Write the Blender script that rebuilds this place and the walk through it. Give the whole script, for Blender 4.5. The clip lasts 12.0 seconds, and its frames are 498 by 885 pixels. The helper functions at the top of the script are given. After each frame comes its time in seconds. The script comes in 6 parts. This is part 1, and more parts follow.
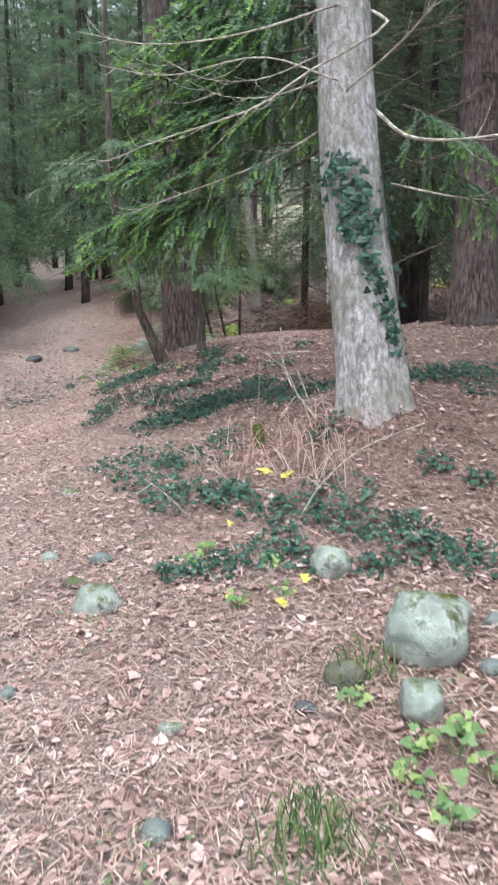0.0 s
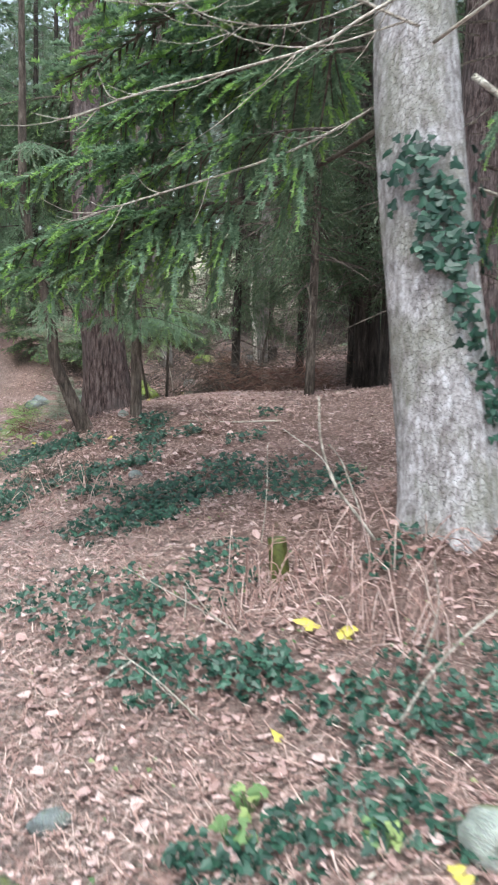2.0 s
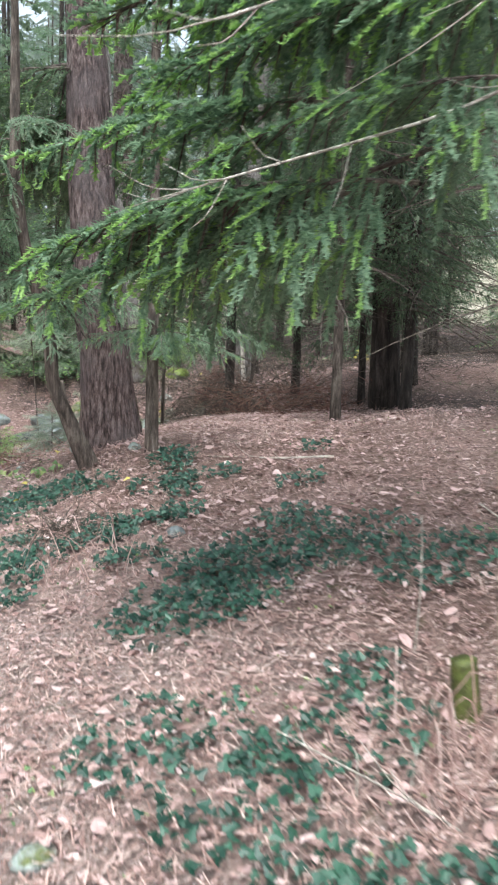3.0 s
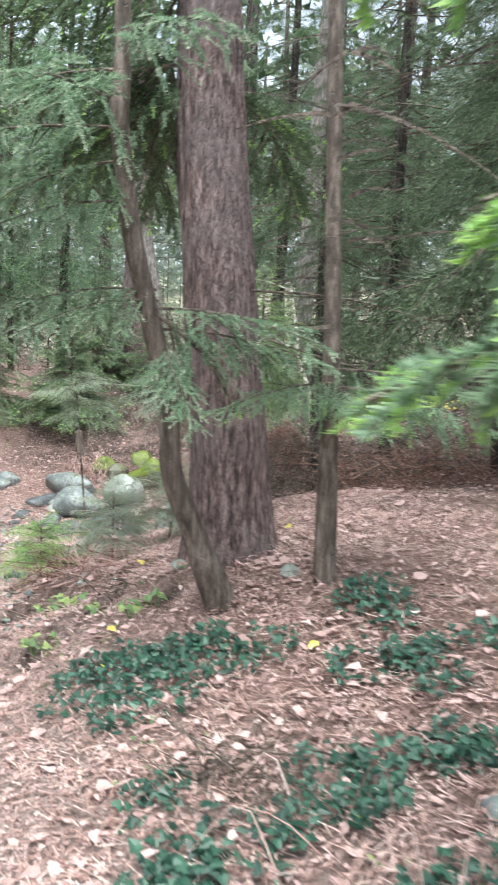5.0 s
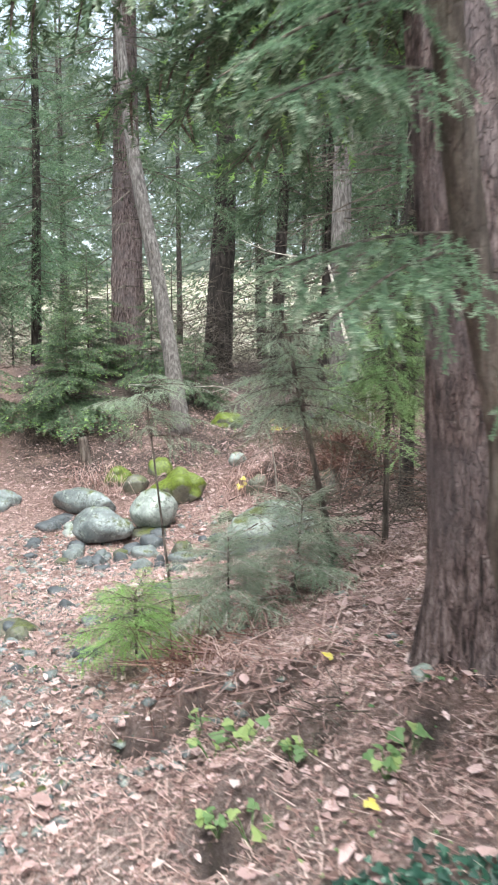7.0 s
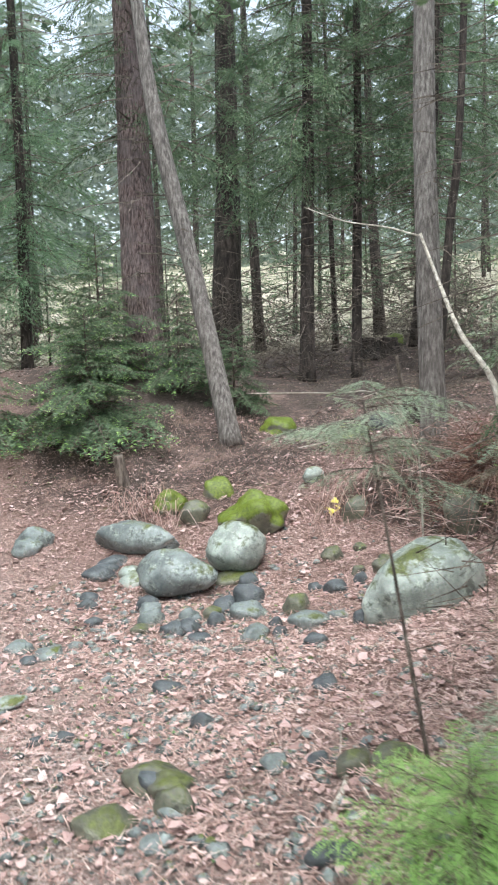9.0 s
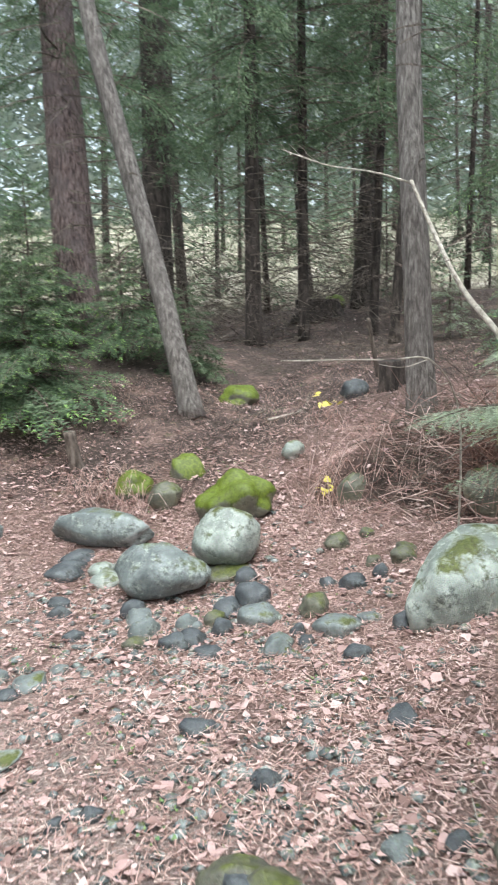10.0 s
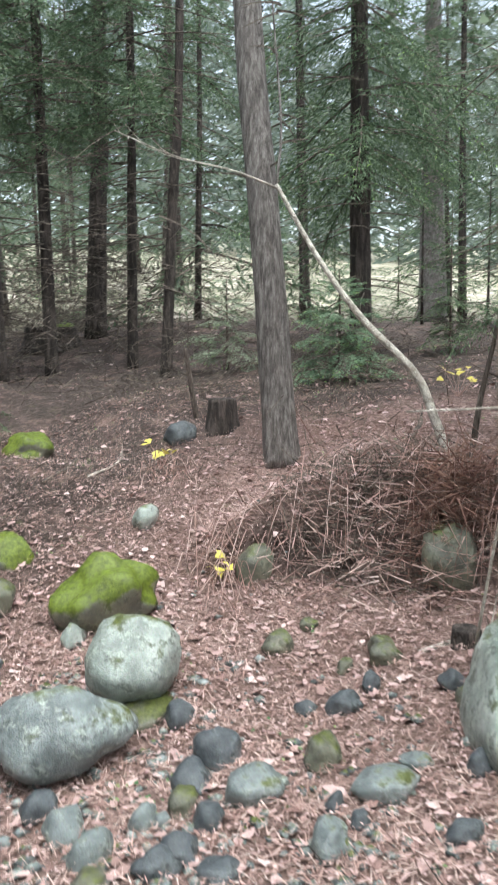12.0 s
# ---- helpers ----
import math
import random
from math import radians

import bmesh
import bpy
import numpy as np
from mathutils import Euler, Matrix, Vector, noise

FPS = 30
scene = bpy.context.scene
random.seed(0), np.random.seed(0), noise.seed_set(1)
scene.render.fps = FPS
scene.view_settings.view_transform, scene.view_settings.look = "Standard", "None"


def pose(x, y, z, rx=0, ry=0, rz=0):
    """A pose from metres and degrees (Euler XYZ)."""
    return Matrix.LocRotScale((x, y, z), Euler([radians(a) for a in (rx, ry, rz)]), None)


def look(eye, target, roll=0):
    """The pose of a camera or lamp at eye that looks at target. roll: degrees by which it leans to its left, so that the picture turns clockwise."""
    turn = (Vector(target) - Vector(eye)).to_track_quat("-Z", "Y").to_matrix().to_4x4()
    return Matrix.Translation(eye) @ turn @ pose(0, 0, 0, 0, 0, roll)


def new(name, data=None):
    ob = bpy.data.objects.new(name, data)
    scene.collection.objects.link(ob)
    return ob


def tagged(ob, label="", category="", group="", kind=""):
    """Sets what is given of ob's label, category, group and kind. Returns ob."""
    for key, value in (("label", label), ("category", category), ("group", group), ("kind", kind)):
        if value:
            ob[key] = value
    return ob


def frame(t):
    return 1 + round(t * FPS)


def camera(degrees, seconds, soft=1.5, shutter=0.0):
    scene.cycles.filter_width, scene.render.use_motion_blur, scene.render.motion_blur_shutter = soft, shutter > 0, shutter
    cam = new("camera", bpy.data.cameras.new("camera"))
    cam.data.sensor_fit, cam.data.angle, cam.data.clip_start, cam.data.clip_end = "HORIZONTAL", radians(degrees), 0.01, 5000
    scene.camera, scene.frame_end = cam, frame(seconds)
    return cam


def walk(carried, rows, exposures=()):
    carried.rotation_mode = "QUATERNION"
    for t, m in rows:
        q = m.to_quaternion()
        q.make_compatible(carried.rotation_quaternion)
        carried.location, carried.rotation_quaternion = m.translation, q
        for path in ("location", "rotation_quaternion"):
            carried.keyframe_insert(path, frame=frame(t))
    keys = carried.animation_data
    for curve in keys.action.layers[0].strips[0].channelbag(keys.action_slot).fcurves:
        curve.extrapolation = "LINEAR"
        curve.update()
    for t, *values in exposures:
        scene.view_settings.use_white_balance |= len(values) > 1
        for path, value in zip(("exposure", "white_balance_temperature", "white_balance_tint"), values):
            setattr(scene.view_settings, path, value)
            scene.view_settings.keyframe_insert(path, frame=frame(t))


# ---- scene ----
EXPOSURE = 1.42
cam = camera(34.2, 12.0, soft=1.9, shutter=0.4)
PATH = [
    (0, (0.33, 0.935, 1.362), (0.176, 3.269, 0.826), -0.3),
    (0.5, (0.275, 1.234, 1.336), (0.094, 3.584, 0.888), 1.1),
    (1, (0.193, 1.645, 1.345), (0.194, 4.014, 0.961), 1.9),
    (1.5, (-0.049, 2.069, 1.309), (0.07, 4.436, 0.935), 1.9),
    (2, (-0.284, 2.562, 1.26), (-0.085, 4.925, 0.889), 1.7),
    (2.5, (-0.559, 3.056, 1.283), (-0.275, 5.412, 0.92), 1.6),
    (4.5, (-1.345, 5.286, 1.252), (-0.818, 7.614, 1.009), 3.0),
    (5, (-1.492, 5.693, 1.307), (-1.056, 8.041, 1.075), 2.2),
    (5.5, (-1.697, 6.043, 1.295), (-1.308, 8.399, 1.054), 1.9),
    (6, (-1.841, 6.409, 1.279), (-1.444, 8.758, 0.985), 1.2),
    (6.5, (-1.962, 6.82, 1.331), (-1.486, 9.155, 1.052), 0.3),
    (7, (-2.174, 7.16, 1.331), (-1.59, 9.472, 1.06), -0.0),
    (7.5, (-2.298, 7.613, 1.298), (-1.676, 9.916, 1.034), -1.8),
    (9.5, (-3.006, 9.432, 1.355), (-2.2, 11.67, 1.028), -1.9),
    (10, (-3.125, 9.922, 1.331), (-2.152, 12.078, 0.926), -2.0),
    (10.5, (-3.205, 10.451, 1.327), (-2.01, 12.479, 0.856), -1.8),
    (11, (-3.361, 10.949, 1.259), (-1.924, 12.806, 0.768), -1.1),
    (11.5, (-3.416, 11.464, 1.244), (-1.765, 13.154, 0.828), -0.6),
    (12, (-3.47, 11.893, 1.316), (-1.675, 13.448, 0.979), -0.9),
]
walk(cam, [(t, look(eye, target, roll)) for t, eye, target, roll in PATH],
     exposures=[(0.0, EXPOSURE - 0.35, 6150, 2), (2.5, EXPOSURE - 0.15, 6150, 2), (4.5, EXPOSURE + 0.36, 6250, 3), (7.5, EXPOSURE + 0.32, 6250, 3), (9.5, EXPOSURE + 0.04, 6200, 2), (12.0, EXPOSURE + 0.03, 6200, 2)])

# ---- sky and light: overcast day in open woodland ----
world = bpy.data.worlds.new("overcast")
scene.world = world
world.use_nodes = True
wn = world.node_tree
sky = wn.nodes.new("ShaderNodeTexSky")
sky.sky_type, sky.sun_disc = "NISHITA", False
sky.sun_elevation, sky.sun_rotation = radians(70), radians(200)
sky.dust_density, sky.air_density = 4.0, 1.0
grey_sky = wn.nodes.new("ShaderNodeHueSaturation")
grey_sky.inputs["Saturation"].default_value = 0.45
wn.links.new(sky.outputs[0], grey_sky.inputs["Color"])
wn.links.new(grey_sky.outputs[0], wn.nodes["Background"].inputs[0])
wn.nodes["Background"].inputs[1].default_value = 0.15
sun_data = bpy.data.lights.new("sun", "SUN")
sun_data.energy, sun_data.angle, sun_data.color = 1.0, radians(50), (1.0, 0.98, 0.96)
sun = new("sun", sun_data)
sun.matrix_world = look((0, 0, 20), (1.5, 4.0, 0.0))


# ---- materials ----
def node_mat(name):
    m = bpy.data.materials.new(name)
    m.use_nodes = True
    return m, m.node_tree.nodes, m.node_tree.links, m.node_tree.nodes["Principled BSDF"]


def ramp(nodes, stops):
    r = nodes.new("ShaderNodeValToRGB")
    while len(r.color_ramp.elements) < len(stops):
        r.color_ramp.elements.new(0.5)
    for e, (p, c) in zip(r.color_ramp.elements, stops):
        e.position, e.color = p, (*c, 1)
    return r


def noise_node(nodes, links, scale, detail=4.0, stretch=None, rough=0.55, space="Object"):
    tc = nodes.new("ShaderNodeTexCoord")
    n = nodes.new("ShaderNodeTexNoise")
    n.inputs["Scale"].default_value, n.inputs["Detail"].default_value, n.inputs["Roughness"].default_value = scale, detail, rough
    if stretch:
        mp = nodes.new("ShaderNodeMapping")
        mp.inputs["Scale"].default_value = stretch
        links.new(tc.outputs[space], mp.inputs[0])
        links.new(mp.outputs[0], n.inputs["Vector"])
    else:
        links.new(tc.outputs[space], n.inputs["Vector"])
    return n


def mix_rgb(nodes, links, a, b, fac, mode="MIX"):
    m = nodes.new("ShaderNodeMixRGB")
    m.blend_type = mode
    for sock, v in zip((m.inputs[0], m.inputs[1], m.inputs[2]), (fac, a, b)):
        if isinstance(v, (int, float)):
            sock.default_value = v
        elif isinstance(v, tuple):
            sock.default_value = (*v, 1)
        else:
            links.new(v, sock)
    return m.outputs[0]


def bump(nodes, links, bsdf, height, strength, dist):
    b = nodes.new("ShaderNodeBump")
    b.inputs["Strength"].default_value, b.inputs["Distance"].default_value = strength, dist
    links.new(height, b.inputs["Height"])
    links.new(b.outputs[0], bsdf.inputs["Normal"])


def bark_mat(name, dark, mid, light, stretch=(1, 1, 0.16), scale=22, lichen=None, bump_d=0.012, plate=0.1, depth=0.35):
    """Bark: plates between dark crevices, drawn out along the stem, with stains."""
    m, n, l, b = node_mat(name)
    grain = noise_node(n, l, scale, 6, stretch, 0.7)
    tc = n.new("ShaderNodeTexCoord")
    wob = noise_node(n, l, 9, 3)
    mp = n.new("ShaderNodeMapping")
    mp.inputs["Scale"].default_value = stretch
    warped = mix_rgb(n, l, tc.outputs["Object"], wob.outputs[1], 0.025, "ADD")
    l.new(warped, mp.inputs[0])
    vo = n.new("ShaderNodeTexVoronoi")
    vo.feature = "DISTANCE_TO_EDGE"
    vo.inputs["Scale"].default_value = scale * 2.6
    l.new(mp.outputs[0], vo.inputs["Vector"])
    crack = ramp(n, [(0.0, (0, 0, 0)), (plate, (1, 1, 1))])
    l.new(vo.outputs["Distance"], crack.inputs[0])
    inv = ramp(n, [(0.0, (1, 1, 1)), (plate, (0, 0, 0))])
    l.new(vo.outputs["Distance"], inv.inputs[0])
    r = ramp(n, [(0.38, dark), (0.5, mid), (0.62, light)])
    l.new(grain.outputs[0], r.inputs[0])
    col = mix_rgb(n, l, r.outputs[0], dark, mix_rgb(n, l, (0, 0, 0), inv.outputs[0], depth))
    patch = noise_node(n, l, 3.2, 5, None, 0.65)
    pr = ramp(n, [(0.45, (0, 0, 0)), (0.6, (1, 1, 1))])
    l.new(patch.outputs[0], pr.inputs[0])
    col = mix_rgb(n, l, col, lichen or mid, mix_rgb(n, l, (0, 0, 0), pr.outputs[0], 0.55 if lichen else 0.3))
    fine = noise_node(n, l, 160, 3)
    col = mix_rgb(n, l, col, fine.outputs[0], 0.45, "OVERLAY")
    l.new(col, b.inputs["Base Color"])
    b.inputs["Roughness"].default_value = 0.9
    h = mix_rgb(n, l, grain.outputs[0], crack.outputs[0], 0.5)
    bump(n, l, b, h, 1.0, bump_d)
    return m


def leaf_mat(name, stops, rough=0.55, trans=0.25, space_var=1.4):
    """Leaves: tint by piece, with slow drift over the plant; part of the light comes through."""
    m, n, l, b = node_mat(name)
    geo = n.new("ShaderNodeNewGeometry")
    nz = noise_node(n, l, space_var, 3)
    r = ramp(n, stops)
    mixv = n.new("ShaderNodeMath")
    mixv.operation = "MULTIPLY_ADD"
    l.new(geo.outputs["Random Per Island"], mixv.inputs[0])
    mixv.inputs[1].default_value = 0.6
    sc = n.new("ShaderNodeMath")
    sc.operation = "MULTIPLY"
    l.new(nz.outputs[0], sc.inputs[0])
    sc.inputs[1].default_value = 0.45
    l.new(sc.outputs[0], mixv.inputs[2])
    l.new(mixv.outputs[0], r.inputs[0])
    l.new(r.outputs[0], b.inputs["Base Color"])
    b.inputs["Roughness"].default_value = rough
    if trans:
        t = n.new("ShaderNodeBsdfTranslucent")
        l.new(r.outputs[0], t.inputs[0])
        mx = n.new("ShaderNodeMixShader")
        mx.inputs[0].default_value = trans
        l.new(b.outputs[0], mx.inputs[1])
        l.new(t.outputs[0], mx.inputs[2])
        l.new(mx.outputs[0], n["Material Output"].inputs[0])
    return m


def stone_mat(name, a, b_, moss=0.0, pale=(0.55, 0.58, 0.55), green=(0.13, 0.15, 0.035), lichen=0.55):
    m, n, l, b = node_mat(name)
    big = noise_node(n, l, 5, 7, None, 0.66)
    r = ramp(n, [(0.38, a), (0.52, b_), (0.66, pale)])
    l.new(big.outputs[0], r.inputs[0])
    grain = noise_node(n, l, 150, 3)
    col = mix_rgb(n, l, r.outputs[0], grain.outputs[1], 0.2, "OVERLAY")
    lich = noise_node(n, l, 12, 7, None, 0.75)
    lr = ramp(n, [(0.54, (0, 0, 0)), (0.6, (1, 1, 1))])
    l.new(lich.outputs[0], lr.inputs[0])
    col = mix_rgb(n, l, col, (0.55, 0.61, 0.53), mix_rgb(n, l, (0, 0, 0), lr.outputs[0], lichen))
    stain = noise_node(n, l, 11, 7, None, 0.74)
    st = ramp(n, [(0.5, (0, 0, 0)), (0.62, (1, 1, 1))])
    l.new(stain.outputs[0], st.inputs[0])
    col = mix_rgb(n, l, col, tuple(0.45 * c for c in a), mix_rgb(n, l, (0, 0, 0), st.outputs[0], 0.85))
    if moss:
        geo = n.new("ShaderNodeNewGeometry")
        sep = n.new("ShaderNodeSeparateXYZ")
        l.new(geo.outputs["Normal"], sep.inputs[0])
        mn = noise_node(n, l, 5.5, 5, None, 0.65)
        add = n.new("ShaderNodeMath")
        add.operation = "MULTIPLY_ADD"
        l.new(sep.outputs[2], add.inputs[0])
        add.inputs[1].default_value = 0.35
        l.new(mn.outputs[0], add.inputs[2])
        mr = ramp(n, [(1.0 - moss * 0.55, (0, 0, 0)), (min(1.0, 1.12 - moss * 0.55), (1, 1, 1))])
        l.new(add.outputs[0], mr.inputs[0])
        mc = noise_node(n, l, 38, 6, None, 0.7)
        mcr = ramp(n, [(0.35, tuple(0.35 * c for c in green)), (0.65, green)])
        l.new(mc.outputs[0], mcr.inputs[0])
        col = mix_rgb(n, l, col, mcr.outputs[0], mr.outputs[0])
    l.new(col, b.inputs["Base Color"])
    b.inputs["Roughness"].default_value = 0.5
    bump(n, l, b, mix_rgb(n, l, grain.outputs[0], big.outputs[0], 0.6), 0.9, 0.012)
    return m


def ground_mat():
    m, n, l, b = node_mat("forest_floor")
    fine = noise_node(n, l, 42, 9, None, 0.78)
    r = ramp(n, [(0.34, (0.03, 0.02, 0.017)), (0.45, (0.13, 0.085, 0.075)), (0.57, (0.36, 0.245, 0.222)), (0.7, (0.62, 0.48, 0.445))])
    l.new(fine.outputs[0], r.inputs[0])
    needles = noise_node(n, l, 60, 4, (1, 0.14, 1), 0.6)
    nr = ramp(n, [(0.42, (0.27, 0.165, 0.14)), (0.62, (0.61, 0.43, 0.375))])
    l.new(needles.outputs[0], nr.inputs[0])
    col = mix_rgb(n, l, r.outputs[0], nr.outputs[0], 0.3)
    slow = noise_node(n, l, 1.1, 4)
    sr = ramp(n, [(0.38, (0.72, 0.68, 0.66)), (0.62, (1.0, 1.0, 1.0))])
    l.new(slow.outputs[0], sr.inputs[0])
    col = mix_rgb(n, l, col, sr.outputs[0], 0.8, "MULTIPLY")
    at = n.new("ShaderNodeAttribute")
    at.attribute_name = "worn"
    worn = noise_node(n, l, 55, 8, None, 0.78)
    wr = ramp(n, [(0.38, (0.15, 0.115, 0.107)), (0.5, (0.45, 0.35, 0.325)), (0.62, (0.78, 0.68, 0.65))])
    l.new(worn.outputs[0], wr.inputs[0])
    col = mix_rgb(n, l, col, wr.outputs[0], mix_rgb(n, l, (0, 0, 0), at.outputs["Color"], 0.75))
    # dark soil colour, which also carries the painted shade under the trees
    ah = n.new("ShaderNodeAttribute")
    ah.attribute_name = "shaded_humus"
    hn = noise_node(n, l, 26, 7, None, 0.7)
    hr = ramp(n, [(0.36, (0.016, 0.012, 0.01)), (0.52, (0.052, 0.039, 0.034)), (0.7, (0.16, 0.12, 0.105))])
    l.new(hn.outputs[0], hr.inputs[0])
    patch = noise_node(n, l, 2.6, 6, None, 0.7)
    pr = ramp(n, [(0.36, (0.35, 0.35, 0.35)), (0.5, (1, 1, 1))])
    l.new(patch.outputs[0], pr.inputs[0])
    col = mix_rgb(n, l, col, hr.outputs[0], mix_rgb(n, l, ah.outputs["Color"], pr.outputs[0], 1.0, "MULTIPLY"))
    clod = noise_node(n, l, 16, 8, None, 0.75)
    cr = ramp(n, [(0.58, (0, 0, 0)), (0.68, (1, 1, 1))])
    l.new(clod.outputs[0], cr.inputs[0])
    col = mix_rgb(n, l, col, (0.07, 0.05, 0.045), mix_rgb(n, l, (0, 0, 0), cr.outputs[0], 0.75))
    green = noise_node(n, l, 7, 6, None, 0.7)
    gr = ramp(n, [(0.6, (0, 0, 0)), (0.68, (1, 1, 1))])
    l.new(green.outputs[0], gr.inputs[0])
    col = mix_rgb(n, l, col, (0.16, 0.17, 0.07), mix_rgb(n, l, (0, 0, 0), gr.outputs[0], 0.35))
    ag = n.new("ShaderNodeAttribute")
    ag.attribute_name = "meadow"
    mg = noise_node(n, l, 0.9, 9, None, 0.72)
    mr = ramp(n, [(0.36, (0.14, 0.15, 0.09)), (0.5, (0.33, 0.31, 0.23)), (0.64, (0.55, 0.5, 0.42))])
    l.new(mg.outputs[0], mr.inputs[0])
    col = mix_rgb(n, l, col, mr.outputs[0], ag.outputs["Color"])
    l.new(col, b.inputs["Base Color"])
    b.inputs["Roughness"].default_value = 0.95
    bump(n, l, b, fine.outputs[0], 1.0, 0.03)
    return m


M_GROUND = ground_mat()
M_BARK_PALE = bark_mat("bark_pale", (0.25, 0.225, 0.225), (0.46, 0.435, 0.45), (0.7, 0.685, 0.72), (1, 1, 0.4), 40, (0.25, 0.255, 0.19), 0.014, 0.06, 0.15)
M_BARK_RED = bark_mat("bark_red", (0.04, 0.028, 0.026), (0.18, 0.125, 0.12), (0.36, 0.28, 0.27), (1, 1, 0.2), 46, (0.2, 0.165, 0.17), 0.018, 0.1, 0.3)
M_BARK_BROWN = bark_mat("bark_brown", (0.05, 0.04, 0.034), (0.13, 0.102, 0.086), (0.26, 0.22, 0.19), (1, 1, 0.2), 30, None, 0.006, 0.08, 0.04)
M_BARK_GREY = bark_mat("bark_grey", (0.09, 0.078, 0.073), (0.2, 0.178, 0.167), (0.35, 0.325, 0.305), (1, 1, 0.2), 40)
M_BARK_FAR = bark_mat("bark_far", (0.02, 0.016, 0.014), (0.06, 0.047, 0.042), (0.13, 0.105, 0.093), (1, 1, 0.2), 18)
M_TWIG_PALE = bark_mat("twig_pale", (0.3, 0.26, 0.22), (0.55, 0.5, 0.44), (0.75, 0.71, 0.64), (1, 1, 1), 18)
M_TWIG = bark_mat("twig_dark", (0.05, 0.04, 0.035), (0.15, 0.12, 0.1), (0.28, 0.24, 0.2), (1, 1, 1), 18)
M_NEEDLE = leaf_mat("needles", [(0.15, (0.055, 0.10, 0.055)), (0.5, (0.122, 0.182, 0.1)), (0.85, (0.2, 0.275, 0.15))], 0.5, 0.35)
M_TIP = leaf_mat("new_needles", [(0.2, (0.23, 0.4, 0.13)), (0.6, (0.36, 0.58, 0.18)), (0.9, (0.48, 0.7, 0.24))], 0.5, 0.45)
M_PALE_NEEDLE = leaf_mat("pale_needles", [(0.15, (0.22, 0.28, 0.2)), (0.5, (0.37, 0.45, 0.33)), (0.85, (0.5, 0.58, 0.43))], 0.5, 0.45)
# distance haze is mixed into this needle colour: paler and greyer
M_FAR_HAZE = leaf_mat("far_needles_hazed", [(0.15, (0.13, 0.17, 0.14)), (0.5, (0.22, 0.27, 0.225)), (0.85, (0.32, 0.36, 0.3))], 0.6, 0.3, 0.15)
M_DEEP = leaf_mat("deep_needles", [(0.15, (0.05, 0.086, 0.055)), (0.5, (0.122, 0.17, 0.104)), (0.85, (0.21, 0.27, 0.17))], 0.5, 0.35)
M_MINT = leaf_mat("mint_needles", [(0.15, (0.10, 0.17, 0.10)), (0.5, (0.18, 0.29, 0.165)), (0.85, (0.28, 0.41, 0.24))], 0.5, 0.35)
M_FRESH = leaf_mat("fresh_needles", [(0.15, (0.1, 0.18, 0.115)), (0.5, (0.21, 0.32, 0.2)), (0.85, (0.31, 0.43, 0.28))], 0.5, 0.45)
M_DRY_NEEDLE = leaf_mat("dry_needles", [(0.15, (0.09, 0.07, 0.05)), (0.5, (0.2, 0.17, 0.12)), (0.85, (0.3, 0.28, 0.2))])
M_IVY = leaf_mat("ivy_leaf", [(0.15, (0.008, 0.028, 0.02)), (0.5, (0.017, 0.06, 0.04)), (0.85, (0.048, 0.125, 0.08))], 0.42, 0.08, 6)
M_HERB = leaf_mat("herb_leaf", [(0.15, (0.07, 0.15, 0.06)), (0.5, (0.15, 0.27, 0.11)), (0.85, (0.32, 0.42, 0.16))], 0.5, 0.3, 6)
M_HERB_PALE = leaf_mat("pale_herb_leaf", [(0.15, (0.2, 0.32, 0.1)), (0.5, (0.33, 0.45, 0.16)), (0.85, (0.5, 0.55, 0.25))], 0.5, 0.35, 6)
M_BRIGHT = leaf_mat("bright_needles", [(0.15, (0.19, 0.31, 0.13)), (0.5, (0.31, 0.46, 0.19)), (0.85, (0.44, 0.6, 0.27))], 0.5, 0.4)
M_YELLOW = leaf_mat("yellow_leaf", [(0.15, (0.55, 0.4, 0.08)), (0.5, (0.68, 0.58, 0.1)), (0.85, (0.78, 0.72, 0.26))], 0.5, 0.2, 6)
M_LITTER = leaf_mat("dead_leaf", [(0.12, (0.1, 0.06, 0.052)), (0.3, (0.27, 0.165, 0.145)), (0.5, (0.48, 0.325, 0.31)), (0.72, (0.64, 0.46, 0.445)), (0.92, (0.8, 0.67, 0.655))], 0.7, 0.1, 3)
M_STRAW = leaf_mat("dry_stalk", [(0.12, (0.13, 0.08, 0.065)), (0.35, (0.34, 0.205, 0.18)), (0.6, (0.57, 0.385, 0.345)), (0.9, (0.8, 0.65, 0.6))], 0.8, 0.05, 3)
M_FERN = leaf_mat("dead_fern", [(0.12, (0.07, 0.032, 0.026)), (0.5, (0.2, 0.10, 0.078)), (0.9, (0.44, 0.28, 0.22))], 0.8, 0.1, 3)
M_STONE = {
    "dark": stone_mat("stone_dark", (0.04, 0.046, 0.054), (0.095, 0.107, 0.117), 0, (0.23, 0.255, 0.27), lichen=0.15),
    "grey": stone_mat("stone_grey", (0.11, 0.127, 0.13), (0.21, 0.24, 0.24), 0.36, (0.4, 0.445, 0.44)),
    "pale": stone_mat("stone_pale", (0.2, 0.23, 0.21), (0.36, 0.4, 0.37), 0.46, (0.56, 0.61, 0.57)),
    "moss": stone_mat("stone_mossy", (0.07, 0.07, 0.055), (0.16, 0.16, 0.12), 0.5, (0.26, 0.27, 0.2), lichen=0.15),
    "green": stone_mat("stone_moss_cover", (0.1, 0.1, 0.08), (0.18, 0.18, 0.13), 0.98, (0.3, 0.32, 0.2), (0.17, 0.225, 0.025), 0.15),
}
